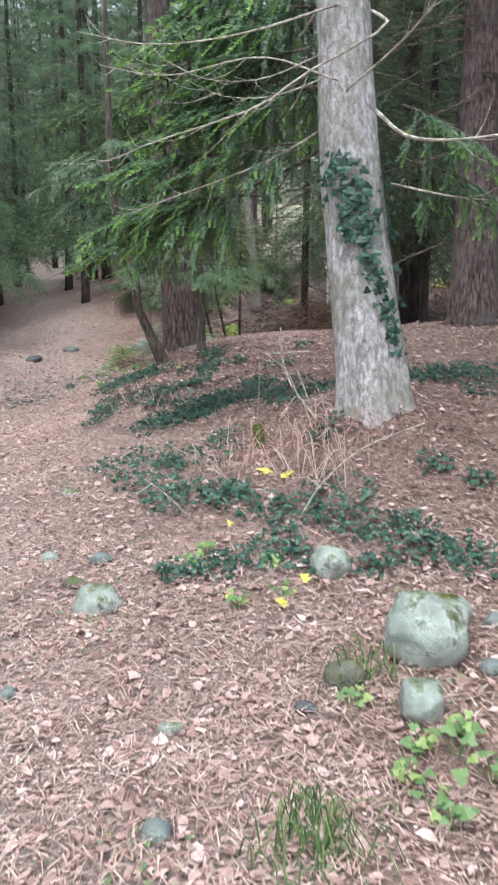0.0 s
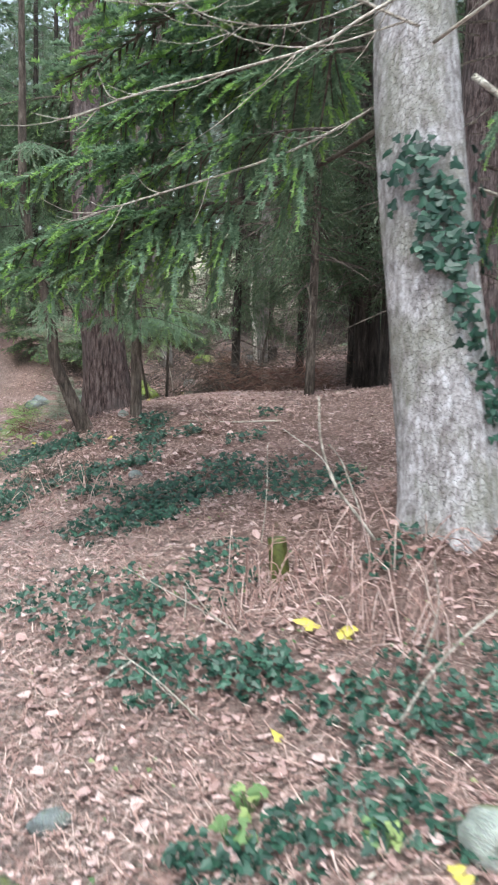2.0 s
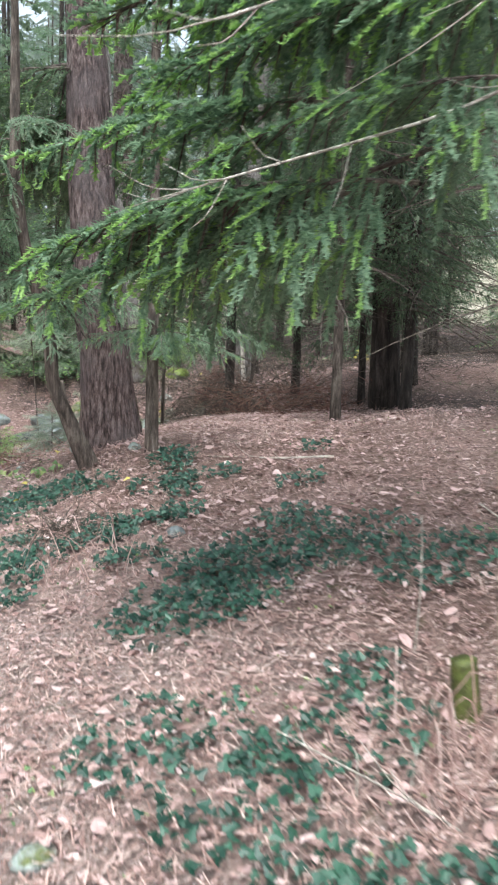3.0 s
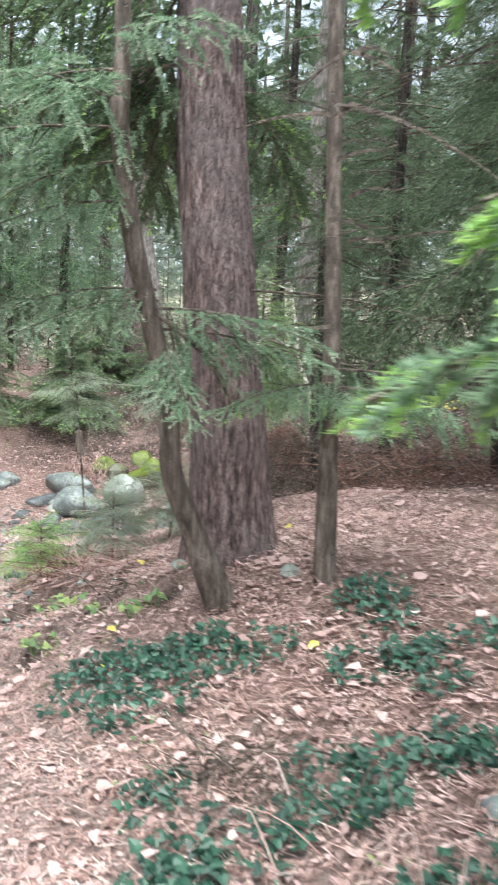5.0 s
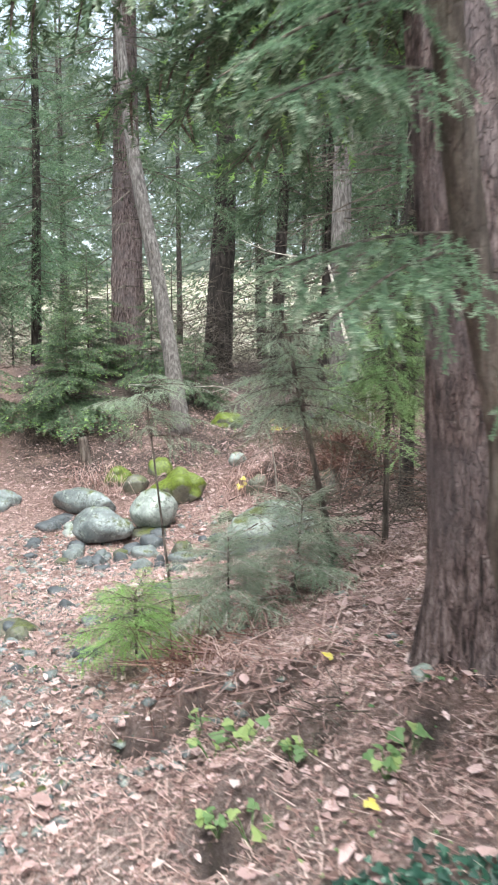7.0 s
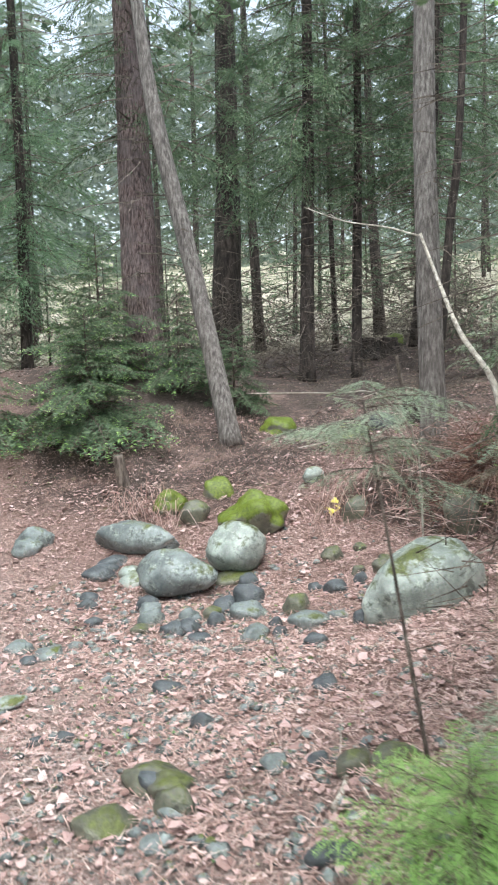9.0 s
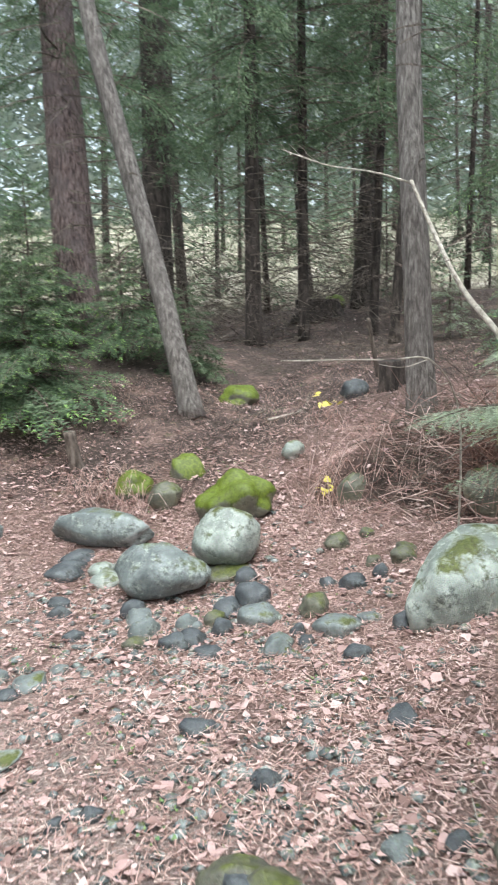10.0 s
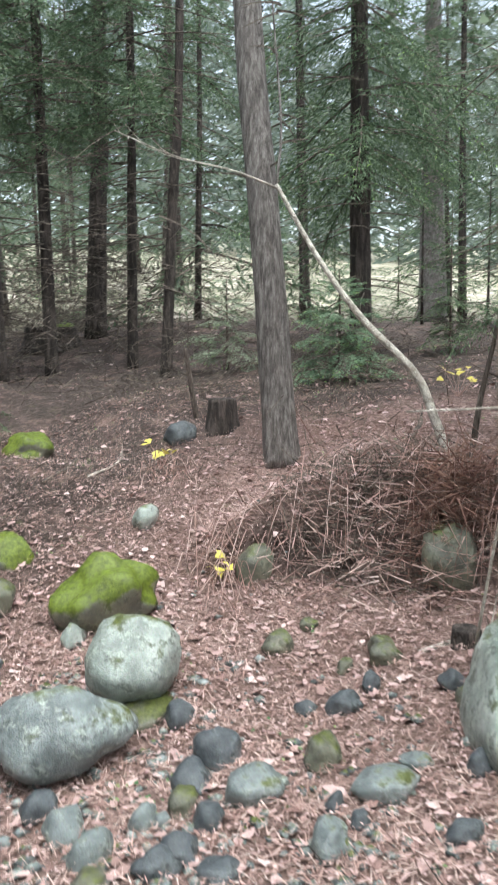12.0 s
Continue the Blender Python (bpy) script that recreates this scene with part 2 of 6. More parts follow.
M_MOSS = stone_mat("mossy_wood", (0.07, 0.06, 0.03), (0.18, 0.16, 0.06), 1.3, (0.3, 0.3, 0.14))


# ---- ground shape ----
PLANE = (0.068, 0.065, 0.03)
BUMPS = (
    (0.102, 0.055, 0.034, 0.008, 0.003, 0.004),
    (0.123, 0.029, -0.012, -0.128, -0.054, 0.01),
    (0.18, -0.246, -0.15, -0.106, -0.156, -0.003),
    (0.145, -0.339, -0.026, 0.423, -0.031, 0.002),
    (-0.02, -0.219, 0.098, 0.307, -0.114, 0.013),
    (-0.026, -0.11, -0.122, -0.09, -0.093, 0.04),
    (-0.022, -0.059, -0.519, -0.052, 0.15, 0.036),
    (-0.169, -0.308, -0.24, 0.23, -0.1, -0.025),
    (-0.065, 0.088, 0.467, -0.183, -0.089, 0.247),
    (-0.019, 0.088, 0.339, -0.163, 0.154, 0.182),
)

# finer shape of the ground beside the trail
FINER = ((0.001, 0.014, -0.011, -0.024), (0.002, 0.025, 0.005, -0.072), (0.011, 0.008, -0.011, 0.024), (0.005, -0.001, -0.182, -0.068),
         (-0.113, -0.019, 0.005, 0.001), (-0.052, -0.025, -0.025, 0.052), (-0.031, 0.011, -0.067, 0.002))
GX, GY = np.arange(-6, 7, 2.4), np.arange(-1, 22, 2.5)
HOLES = ((-1.7, 9.84), (-1.85, 9.8), (-1.45, 9.66), (-1.76, 9.12), (-1.5, 9.25), (-0.42, 6.72), (-1.2, 9.05), (-1.95, 9.9))
TRAIL = ((0.4, -6), (0.2, 1.0), (-0.7, 3.4), (-1.9, 6.4), (-3.0, 10.0), (-3.6, 13.0), (-5.0, 17.0), (-12.0, 42.0))


def bank_depth(x, y):
    """How far a spot lies behind the foot of the brush bank."""
    return x - np.interp(y, [12.6, 13.0, 13.55, 14.3, 14.7, 15.3, 15.8], [0.9, 0.45, 0.2, 0.0, -0.2, -0.5, -0.8])


def ground_z(x, y):
    x, y = np.asarray(x, float), np.asarray(y, float)
    xc, yc = np.clip(x, -9, 9), np.clip(y, -4, 25)
    z = PLANE[0] + PLANE[1] * xc + PLANE[2] * yc
    for j, b in enumerate(GY):
        for i, a in enumerate(GX):
            z = z + BUMPS[j][i] * np.exp(-((xc - a) ** 2 + (yc - b) ** 2) / (2 * 1.9 ** 2))
    z = z + 0.15 * np.exp(-((x + 0.85) ** 2 + (y - 9.2) ** 2) / 0.9)
    z = z + 0.26 * np.exp(-((x + 0.1) ** 2 / 1.2 + (y - 11.0) ** 2 / 1.8))
    # the bank behind the ivy tree is lower, the wood floor beyond it higher
    z = z - 0.17 * np.exp(-((x - 0.75) ** 2 / 1.28 + (y - 9.0) ** 2 / 3.4))
    z = z + 0.2 * np.exp(-((x - 1.7) ** 2 / 2.0 + (y - 12.6) ** 2 / 2.4))
    # undercut bank under the brush heap, and the gully behind it
    d = bank_depth(x, y)
    z = z + 0.42 * np.exp(-((y - 14.15) / 0.85) ** 4) * np.clip(d / 0.26, 0, 1) ** 0.8 * np.exp(-np.clip(d - 0.35, 0, 9) / 0.9)
    z = z - 0.26 * np.exp(-((x - 0.45) ** 2 / 0.6 + (y - 17.5) ** 2 / 1.6))
    # broken edge of the trail bank
    for (a, b), h in zip(HOLES, (0.16, 0.12, 0.11, 0.13, 0.1, 0.05, 0.08, 0.08)):
        z = z - h * np.exp(-((x - a) ** 2 + (y - b) ** 2) / 0.007) + 0.7 * h * np.exp(-((x - a - 0.13) ** 2 + (y - b - 0.1) ** 2) / 0.02)
    for j, row in enumerate(FINER):
        for i, h in enumerate(row):
            z = z + h * np.exp(-((x + 2.4 - 1.2 * i) ** 2 + (y - 3.6 - 1.2 * j) ** 2) / 1.445)
    # litter banked up round the foot of the ivy tree
    z = z + 0.1 * np.exp(-((x - 0.75) ** 2 + (y - 5.68) ** 2) / 0.26) + 0.17 * np.exp(-((x - 0.75) ** 2 + (y - 5.36) ** 2) / 0.13)
    # the trail climbs as it leaves the wood
    z = z + 0.055 * np.clip(y - 18, 0, 15) * np.clip((-2.2 - x) / 1.8, 0, 1)
    hill = np.clip(y + 0.4 * x - 27, 0, 90)
    z = z + 0.13 * hill * np.clip(hill / 8, 0, 1)
    # small hummocks
    z = z + 0.012 * np.sin(5.1 * x + 1.3 * y) * np.sin(4.3 * y - 2.1 * x) + 0.01 * np.sin(11.0 * x + 3 * np.sin(2.3 * y)) * np.sin(9.0 * y)
    return z


def gz(x, y):
    return float(ground_z(x, y))


def trail_distance(x, y):
    best = np.full(np.shape(x), 1e9)
    for (ax, ay), (bx, by) in zip(TRAIL, TRAIL[1:]):
        dx, dy = bx - ax, by - ay
        t = np.clip(((x - ax) * dx + (y - ay) * dy) / (dx * dx + dy * dy), 0, 1)
        best = np.minimum(best, np.hypot(x - ax - t * dx, y - ay - t * dy))
    return best


# ---- mesh helpers ----
def raw_mesh(name, verts, faces, mats, index=None, smooth=False):
    """A mesh from arrays; faces: rows of three or four corners."""
    verts, faces = np.asarray(verts, np.float32), np.asarray(faces, np.int32)
    me = bpy.data.meshes.new(name)
    k = faces.shape[1]
    me.vertices.add(len(verts))
    me.vertices.foreach_set("co", verts.ravel())
    me.loops.add(faces.size)
    me.loops.foreach_set("vertex_index", faces.ravel())
    me.polygons.add(len(faces))
    me.polygons.foreach_set("loop_start", np.arange(0, faces.size, k, dtype=np.int32))
    if index is not None:
        me.polygons.foreach_set("material_index", np.asarray(index, np.int32))
    me.polygons.foreach_set("use_smooth", np.full(len(faces), smooth))
    for m in mats:
        me.materials.append(m)
    me.update(calc_edges=True)
    me.validate()
    return me


def thing(name, label, category, at, group="", kind=""):
    ob = new(name)
    ob.location = at
    return tagged(ob, label, category, group, kind)


def part(name, mesh, parent, label=""):
    ob = new(name, mesh)
    ob.parent = parent
    return tagged(ob, label)


def single(name, mesh, label, category, at=(0, 0, 0), rot=(0, 0, 0), group="", kind=""):
    ob = new(name, mesh)
    ob.location, ob.rotation_euler = at, rot
    return tagged(ob, label, category, group, kind)


def smooth_path(pts, n):
    """Catmull-Rom through the points."""
    p = np.asarray(pts, float)
    if len(p) == 2:
        t = np.linspace(0, 1, n)[:, None]
        return p[0] * (1 - t) + p[1] * t
    q = np.vstack([2 * p[0] - p[1], p, 2 * p[-1] - p[-2]])
    out = []
    for u in np.linspace(0, len(p) - 1 - 1e-6, n):
        i, f = int(u), u - int(u)
        a, b, c, d = q[i:i + 4]
        out.append(0.5 * (2 * b + (c - a) * f + (2 * a - 5 * b + 4 * c - d) * f * f + (3 * b - a - 3 * c + d) * f ** 3))
    return np.array(out)


def tube(pts, radii, seg=8, relief=0.0, seed=0, flare=0.0, lobes=5, freq=5.0):
    """Rings along a line of points; relief: depth of bark ridges; flare: root swelling at the start."""
    pts = np.asarray(pts, float)
    n = len(pts)
    radii = np.interp(np.linspace(0, 1, n), np.linspace(0, 1, len(radii)), radii)
    tan = np.gradient(pts, axis=0)
    tan /= np.linalg.norm(tan, axis=1)[:, None] + 1e-9
    ref = np.array([1.0, 0, 0]) if abs(tan[0][0]) < 0.8 else np.array([0, 1.0, 0])
    verts = []
    length = np.r_[0, np.cumsum(np.linalg.norm(np.diff(pts, axis=0), axis=1))]
    for i in range(n):
        u = ref - tan[i] * (ref @ tan[i])
        u /= np.linalg.norm(u)
        v = np.cross(tan[i], u)
        for k in range(seg):
            a = 2 * math.pi * k / seg
            r = radii[i]
            if flare:
                h = math.exp(-length[i] / 0.22)
                r *= 1 + flare * h * (0.55 + 0.45 * math.cos(lobes * a + seed))
            if relief:
                q = Vector((math.cos(a) * freq, math.sin(a) * freq, length[i] * 2.2 + seed * 3.7))
                r += relief * (noise.noise(q) + 0.6 * noise.noise(Vector((q.x * 2.3, q.y * 2.3, q.z * 1.6))))
            verts.append(pts[i] + r * (math.cos(a) * u + math.sin(a) * v))
    faces = []
    for i in range(n - 1):
        for k in range(seg):
            k2 = (k + 1) % seg
            faces.append((i * seg + k, i * seg + k2, (i + 1) * seg + k2, (i + 1) * seg + k))
    verts += [pts[0], pts[-1]]
    a, b = n * seg, n * seg + 1
    for k in range(seg):
        k2 = (k + 1) % seg
        faces.append((a, a, k2, k))
        faces.append((b, b, (n - 1) * seg + k, (n - 1) * seg + k2))
    f = np.array(faces)
    tri = np.concatenate([f[:, [0, 1, 2]], f[:, [0, 2, 3]]])
    keep = (tri[:, 0] != tri[:, 1]) & (tri[:, 1] != tri[:, 2]) & (tri[:, 0] != tri[:, 2])
    return np.array(verts), tri[keep]


def joined(pieces):
    """Several (verts, faces[, index]) as one."""
    vs, fs, ix, o = [], [], [], 0
    for p in pieces:
        vs.append(p[0])
        fs.append(np.asarray(p[1]) + o)
        ix.append(p[2] if len(p) > 2 else np.zeros(len(p[1]), int))
        o += len(p[0])
    return np.concatenate(vs), np.concatenate(fs), np.concatenate(ix)


def placed(v, at, x_axis, up=(0, 0, 1), size=1.0, roll=0.0):
    """Template verts (along +x) laid along x_axis."""
    x = np.asarray(x_axis, float)
    x = x / np.linalg.norm(x)
    y = np.cross(up, x)
    y /= np.linalg.norm(y) + 1e-9
    z = np.cross(x, y)
    c, s = math.cos(roll), math.sin(roll)
    return np.asarray(at) + size * (v[:, :1] * x + v[:, 1:2] * (c * y + s * z) + v[:, 2:3] * (c * z - s * y))


# ---- conifer foliage ----
def needle_twig(rng, start, way, length, step, needle, pieces, tip_from=0.8, tip_chance=0.5, stem=True, wide=0.085):
    """Needles on both sides and on top of a twig; the young end may be lighter."""
    way = way / np.linalg.norm(way)
    side = np.cross((0, 0, 1.0), way)
    side /= np.linalg.norm(side) + 1e-9
    top = np.cross(way, side)
    n = max(3, int(length / step))
    s = (np.arange(n) + rng.random(n) * 0.6) / n * length
    fresh = rng.random() < tip_chance
    vs, ix = [], []
    droop = -0.22 * length * (s / length) ** 2
    base = start + s[:, None] * way + droop[:, None] * np.array((0, 0, 1.0))
    for sgn in (-1, 1):
        lift = rng.uniform(-0.35, 0.75, n)[:, None]
        out = side * sgn * rng.uniform(0.35, 1.0, n)[:, None] + way * rng.uniform(0.35, 1.05, n)[:, None] + top * lift
        tip = base + out * (needle * rng.uniform(0.55, 1.2, n) * (1 - 0.3 * (s / length)))[:, None]
        w = way * needle * wide
        vs.append(np.stack([base - w, base + w, tip], 1).reshape(-1, 3))
        ix.append((fresh & (s > length * tip_from)).astype(int))
    v = np.concatenate(vs)
    f = np.arange(len(v)).reshape(-1, 3)
    pieces.append((v, f, np.concatenate(ix)))
    if stem:
        e = start + way * length * 0.9 + np.array((0, 0, -0.18 * length))
        w = 0.006
        pieces.append((np.array([start - side * w, start + side * w, e]), np.array([[0, 1, 2]]), np.array([2])))


def bough(seed, twigs=24, step=0.03, needle=0.045, tip=0.5, hang=0.35, spread=0.42, second=True, wide=0.085, young=0.8):
    """A flat conifer bough one metre long along +x, drooping, with side twigs."""
    rng = np.random.default_rng(seed)
    pieces = []

    def axis(s):
        return np.array((s, 0.05 * math.sin(3 * s + seed), 0.06 * math.sin(2.5 * s) - 0.16 * s * s))

    for i in range(twigs):
        s = 0.1 + 0.88 * (i + rng.random() * 0.7) / twigs
        sgn = -1 if i % 2 else 1
        l = spread * (1.12 - 0.85 * s) * rng.uniform(0.6, 1.15)
        a = rng.uniform(0.7, 1.05)
        way = np.array((math.cos(a), sgn * math.sin(a), -hang * rng.uniform(0.2, 1.3)))
        st = axis(s)
        needle_twig(rng, st, way, l, step, needle, pieces, young, tip, True, wide)
        if second and l > 0.16:
            for k in range(2):
                st2 = st + way / np.linalg.norm(way) * l * rng.uniform(0.3, 0.65)
                w2 = np.array((math.cos(a - 0.6 * sgn * (1 if k else -1)), sgn * math.sin(a) * rng.uniform(0.2, 1.2), -hang * rng.uniform(0.3, 2.2)))
                needle_twig(rng, st2, w2, l * rng.uniform(0.35, 0.6), step, needle, pieces, young, tip, False, wide)
    needle_twig(rng, axis(0.85), np.array((1, 0, -0.25)), 0.2, step, needle, pieces, 0.4, 1 if tip > 0.3 else 0)
    stem = tube([axis(s) for s in np.linspace(-0.02, 1, 6)], [0.012, 0.003], 4)
    pieces.append((stem[0], stem[1], np.full(len(stem[1]), 2)))
    return joined(pieces)


def spray(seed, twigs=40, step=0.004, needle=0.022, wide=0.24, hang=0.45, spread=0.3, fresh=0.7, drop=0.25):
    """A close-needled spruce bough one metre long along +x: finger-like side twigs, some hanging, with young ends."""
    rng = np.random.default_rng(seed)
    pieces = []

    def axis(s):
        return np.array((s, 0.04 * math.sin(4 * s + seed), 0.05 * math.sin(2.6 * s) - 0.17 * s * s + 0.06 * s ** 4))

    for i in range(twigs):
        s = 0.06 + 0.92 * (i + rng.random() * 0.8) / twigs
        sgn = -1 if i % 2 else 1
        l = spread * (1.15 - 0.9 * s) * rng.uniform(0.45, 1.15) + 0.03
        a = rng.uniform(0.55, 1.0)
        low = hang * rng.uniform(0.0, 1.0) + (rng.uniform(0.7, 1.8) if rng.random() < drop else 0.0)
        way = np.array((math.cos(a), sgn * math.sin(a), -low))
        way /= np.linalg.norm(way)
        st = axis(s)
        young = fresh * (0.35 + 0.65 * s)
        needle_twig(rng, st, way, l, step, needle, pieces, 0.62, young, True, wide)
        for k in range(int(l / 0.05)):
            q = st + way * l * (0.2 + 0.7 * (k + rng.random()) / max(1, int(l / 0.05)))
            b = a + rng.choice((-0.75, 0.75))
            w2 = np.array((math.cos(b), sgn * math.sin(b), -low * rng.uniform(0.3, 1.4)))
            needle_twig(rng, q, w2, min(l, 0.2) * rng.uniform(0.3, 0.6), step, needle, pieces, 0.55, young, False, wide)
    needle_twig(rng, axis(0.8), np.array((1, 0, -0.12)), 0.22, step, needle, pieces, 0.3, 1 if fresh > 0.3 else 0, True, wide)
    stem = tube([axis(s) for s in np.linspace(-0.02, 1, 7)], [0.009, 0.0025], 5)
    pieces.append((stem[0], stem[1], np.full(len(stem[1]), 2)))
    return joined(pieces)


FINE = [spray(s, 34, 0.006, 0.024, 0.17, 0.5, 0.36, 0.25, 0.3) for s in (1, 2, 3)]
MID = [bough(s, 20, 0.024, 0.06, 0.35, wide=0.16) for s in (4, 5, 6)]
THINNER = [spray(s, 22, 0.0055, 0.025, 0.2, 0.4, 0.4, 0.7, 0.35) for s in (41, 42)]
DROOP = [spray(s, 40, 0.0036, 0.023, 0.26, 0.4, 0.32, 0.85, 0.3) for s in (13, 14, 15)]


def feather(seed, twigs=26, hang=0.5, strands=5, wide=0.015, short=1.0):
    """A light bough for far trees: each side twig is a fan of slender strands."""
    rng = np.random.default_rng(seed)
    pieces = []
    for i in range(twigs):
        s = 0.08 + 0.92 * (i + rng.random()) / twigs
        sgn = -1 if i % 2 else 1
        st = np.array((s, 0, 0.06 * math.sin(2.5 * s) - 0.16 * s * s))
        l = 0.42 * (1.1 - 0.8 * s) * rng.uniform(0.6, 1.2)
        for k in range(strands):
            a = rng.uniform(0.0, 1.5)
            w = np.array((math.cos(a), sgn * math.sin(a), hang * rng.uniform(-1.7, 0.4)))
            b = st + w * l * rng.uniform(0, 0.85)
            e = b + (w + rng.normal(0, 0.3, 3)) * l * rng.uniform(0.15, 0.4) * short
            sd = np.cross(w, rng.normal(0, 1, 3))
            sd = sd / (np.linalg.norm(sd) + 1e-9) * wide
            pieces.append((np.array([b + sd, b - sd, e]), np.array([(0, 1, 2)]), np.array([1 if (k == 0 and s > 0.6) else 0])))
    stem = tube([(s, 0, 0.06 * math.sin(2.5 * s) - 0.16 * s * s) for s in np.linspace(-0.02, 0.95, 4)], [0.01, 0.003], 3)
    pieces.append((stem[0], stem[1], np.full(len(stem[1]), 2)))
    return joined(pieces)


COARSE = [feather(s, 30, 0.5, 16, 0.006, 0.6) for s in (7, 8, 9)]
THIN = [feather(s, 20, 0.45, 9, 0.009, 0.7) for s in (17, 18, 19)]
# coarse wide strands, only for the light-blocking tops mostly above view
SHADE_BOUGHS = [feather(s, 9, 0.3, 4, 0.06) for s in (37, 38)]
NEAR = [feather(s, 44, 0.55, 26, 0.0045, 0.42) for s in (27, 28, 29)]
SHRUB = [bough(s, 20, 0.013, 0.036, 0.2, 0.35, 0.5, True, 0.12) for s in (21, 22)]
SPARSE = [bough(s, 18, 0.015, 0.042, 0.2, 0.5, 0.5, True, 0.13) for s in (10, 11)]


def crown_mesh(name, seed, z0, z1, reach0, reach1, count, kinds, mats, droop=0.25, lean=None, width=1.0, gap=0.0):
    """Boughs round a stem from z0 to z1, reach0 long at the bottom and reach1 at the top."""
    rng = np.random.default_rng(seed)
    pieces = []
    for i in range(count):
        f = (i + rng.random()) / count
        z = z0 + (z1 - z0) * f
        r = (reach0 + (reach1 - reach0) * f) * rng.uniform(0.6, 1.15)
        a = i * 2.4 + rng.uniform(-0.5, 0.5)
        if gap and rng.random() < gap:
            continue
        v, t, ix = kinds[rng.integers(len(kinds))]
        off = np.array(lean(z)) if lean else np.zeros(2)
        pitch = -droop + 0.55 * f * f + rng.uniform(-0.2, 0.15)
        way = np.array((math.cos(a), math.sin(a), math.tan(pitch)))
        vv = v * np.array((1, width, 1))
        pieces.append((placed(vv, (off[0], off[1], z), way, size=r, roll=rng.uniform(-0.35, 0.35)), t, ix))
    v, f, ix = joined(pieces)
    return raw_mesh(name, v, f, mats, ix)


def two_crowns(name, seed, low, high):
    """A fine lower crown and a coarse top, added to block skylight, in one mesh."""
    a, b = (crown_mesh(name, seed + 500 * i, *c) for i, c in enumerate((low, high)))
    bm = bmesh.new()
    bm.from_mesh(a)
    bm.from_mesh(b)
    bm.to_mesh(a)
    bm.free()
    bpy.data.meshes.remove(b)
    return a


def dead_twigs(seed, z0, z1, count, reach, radius=0.02):
    """Thin dead side branches of a stem, one mesh."""
    rng = np.random.default_rng(seed)
    pieces = []
    for i in range(count):
        z, a, r = rng.uniform(z0, z1), rng.uniform(0, 6.28), reach * rng.uniform(0.35, 1.1)
        d = np.array((math.cos(a), math.sin(a), rng.uniform(-0.35, 0.15)))
        side = np.array((-d[1], d[0], 0))
        pts = [d * r * t + np.array((0, 0, z - 0.18 * r * t * t)) + side * 0.08 * r * math.sin(3 * t + i) for t in np.linspace(0, 1, 5)]
        pieces.append(tube(pts, [0.009 + 0.004 * rng.random(), 0.002], 3))
        for k in range(2):
            t = rng.uniform(0.3, 0.85)
            p = d * r * t + np.array((0, 0, z - 0.18 * r * t * t))
            e = p + (d * 0.6 + side * rng.choice((-1, 1)) * 0.8 + np.array((0, 0, rng.uniform(-0.4, 0.1)))) * r * rng.uniform(0.15, 0.35)
            pieces.append(tube([p, (p + e) / 2 + np.array((0, 0, -0.01)), e], [0.004, 0.0015], 3))
    v, f, _ = joined(pieces)
    return v, f


NEEDLES = [M_NEEDLE, M_TIP, M_TWIG]
DARK = [M_NEEDLE, M_NEEDLE, M_TWIG]
PALE = [M_PALE_NEEDLE, M_TIP, M_TWIG]
DEEP = [M_DEEP, M_NEEDLE, M_TWIG]
MINT = [M_MINT, M_TIP, M_TWIG]
FRESH = [M_FRESH, M_TIP, M_TWIG]
LIGHT = [M_FRESH, M_PALE_NEEDLE, M_TWIG]
BRIGHT = [M_BRIGHT, M_TIP, M_TWIG]
SOFT = [M_PALE_NEEDLE, M_PALE_NEEDLE, M_TWIG_PALE]
DRY = [M_DRY_NEEDLE, M_PALE_NEEDLE, M_TWIG]


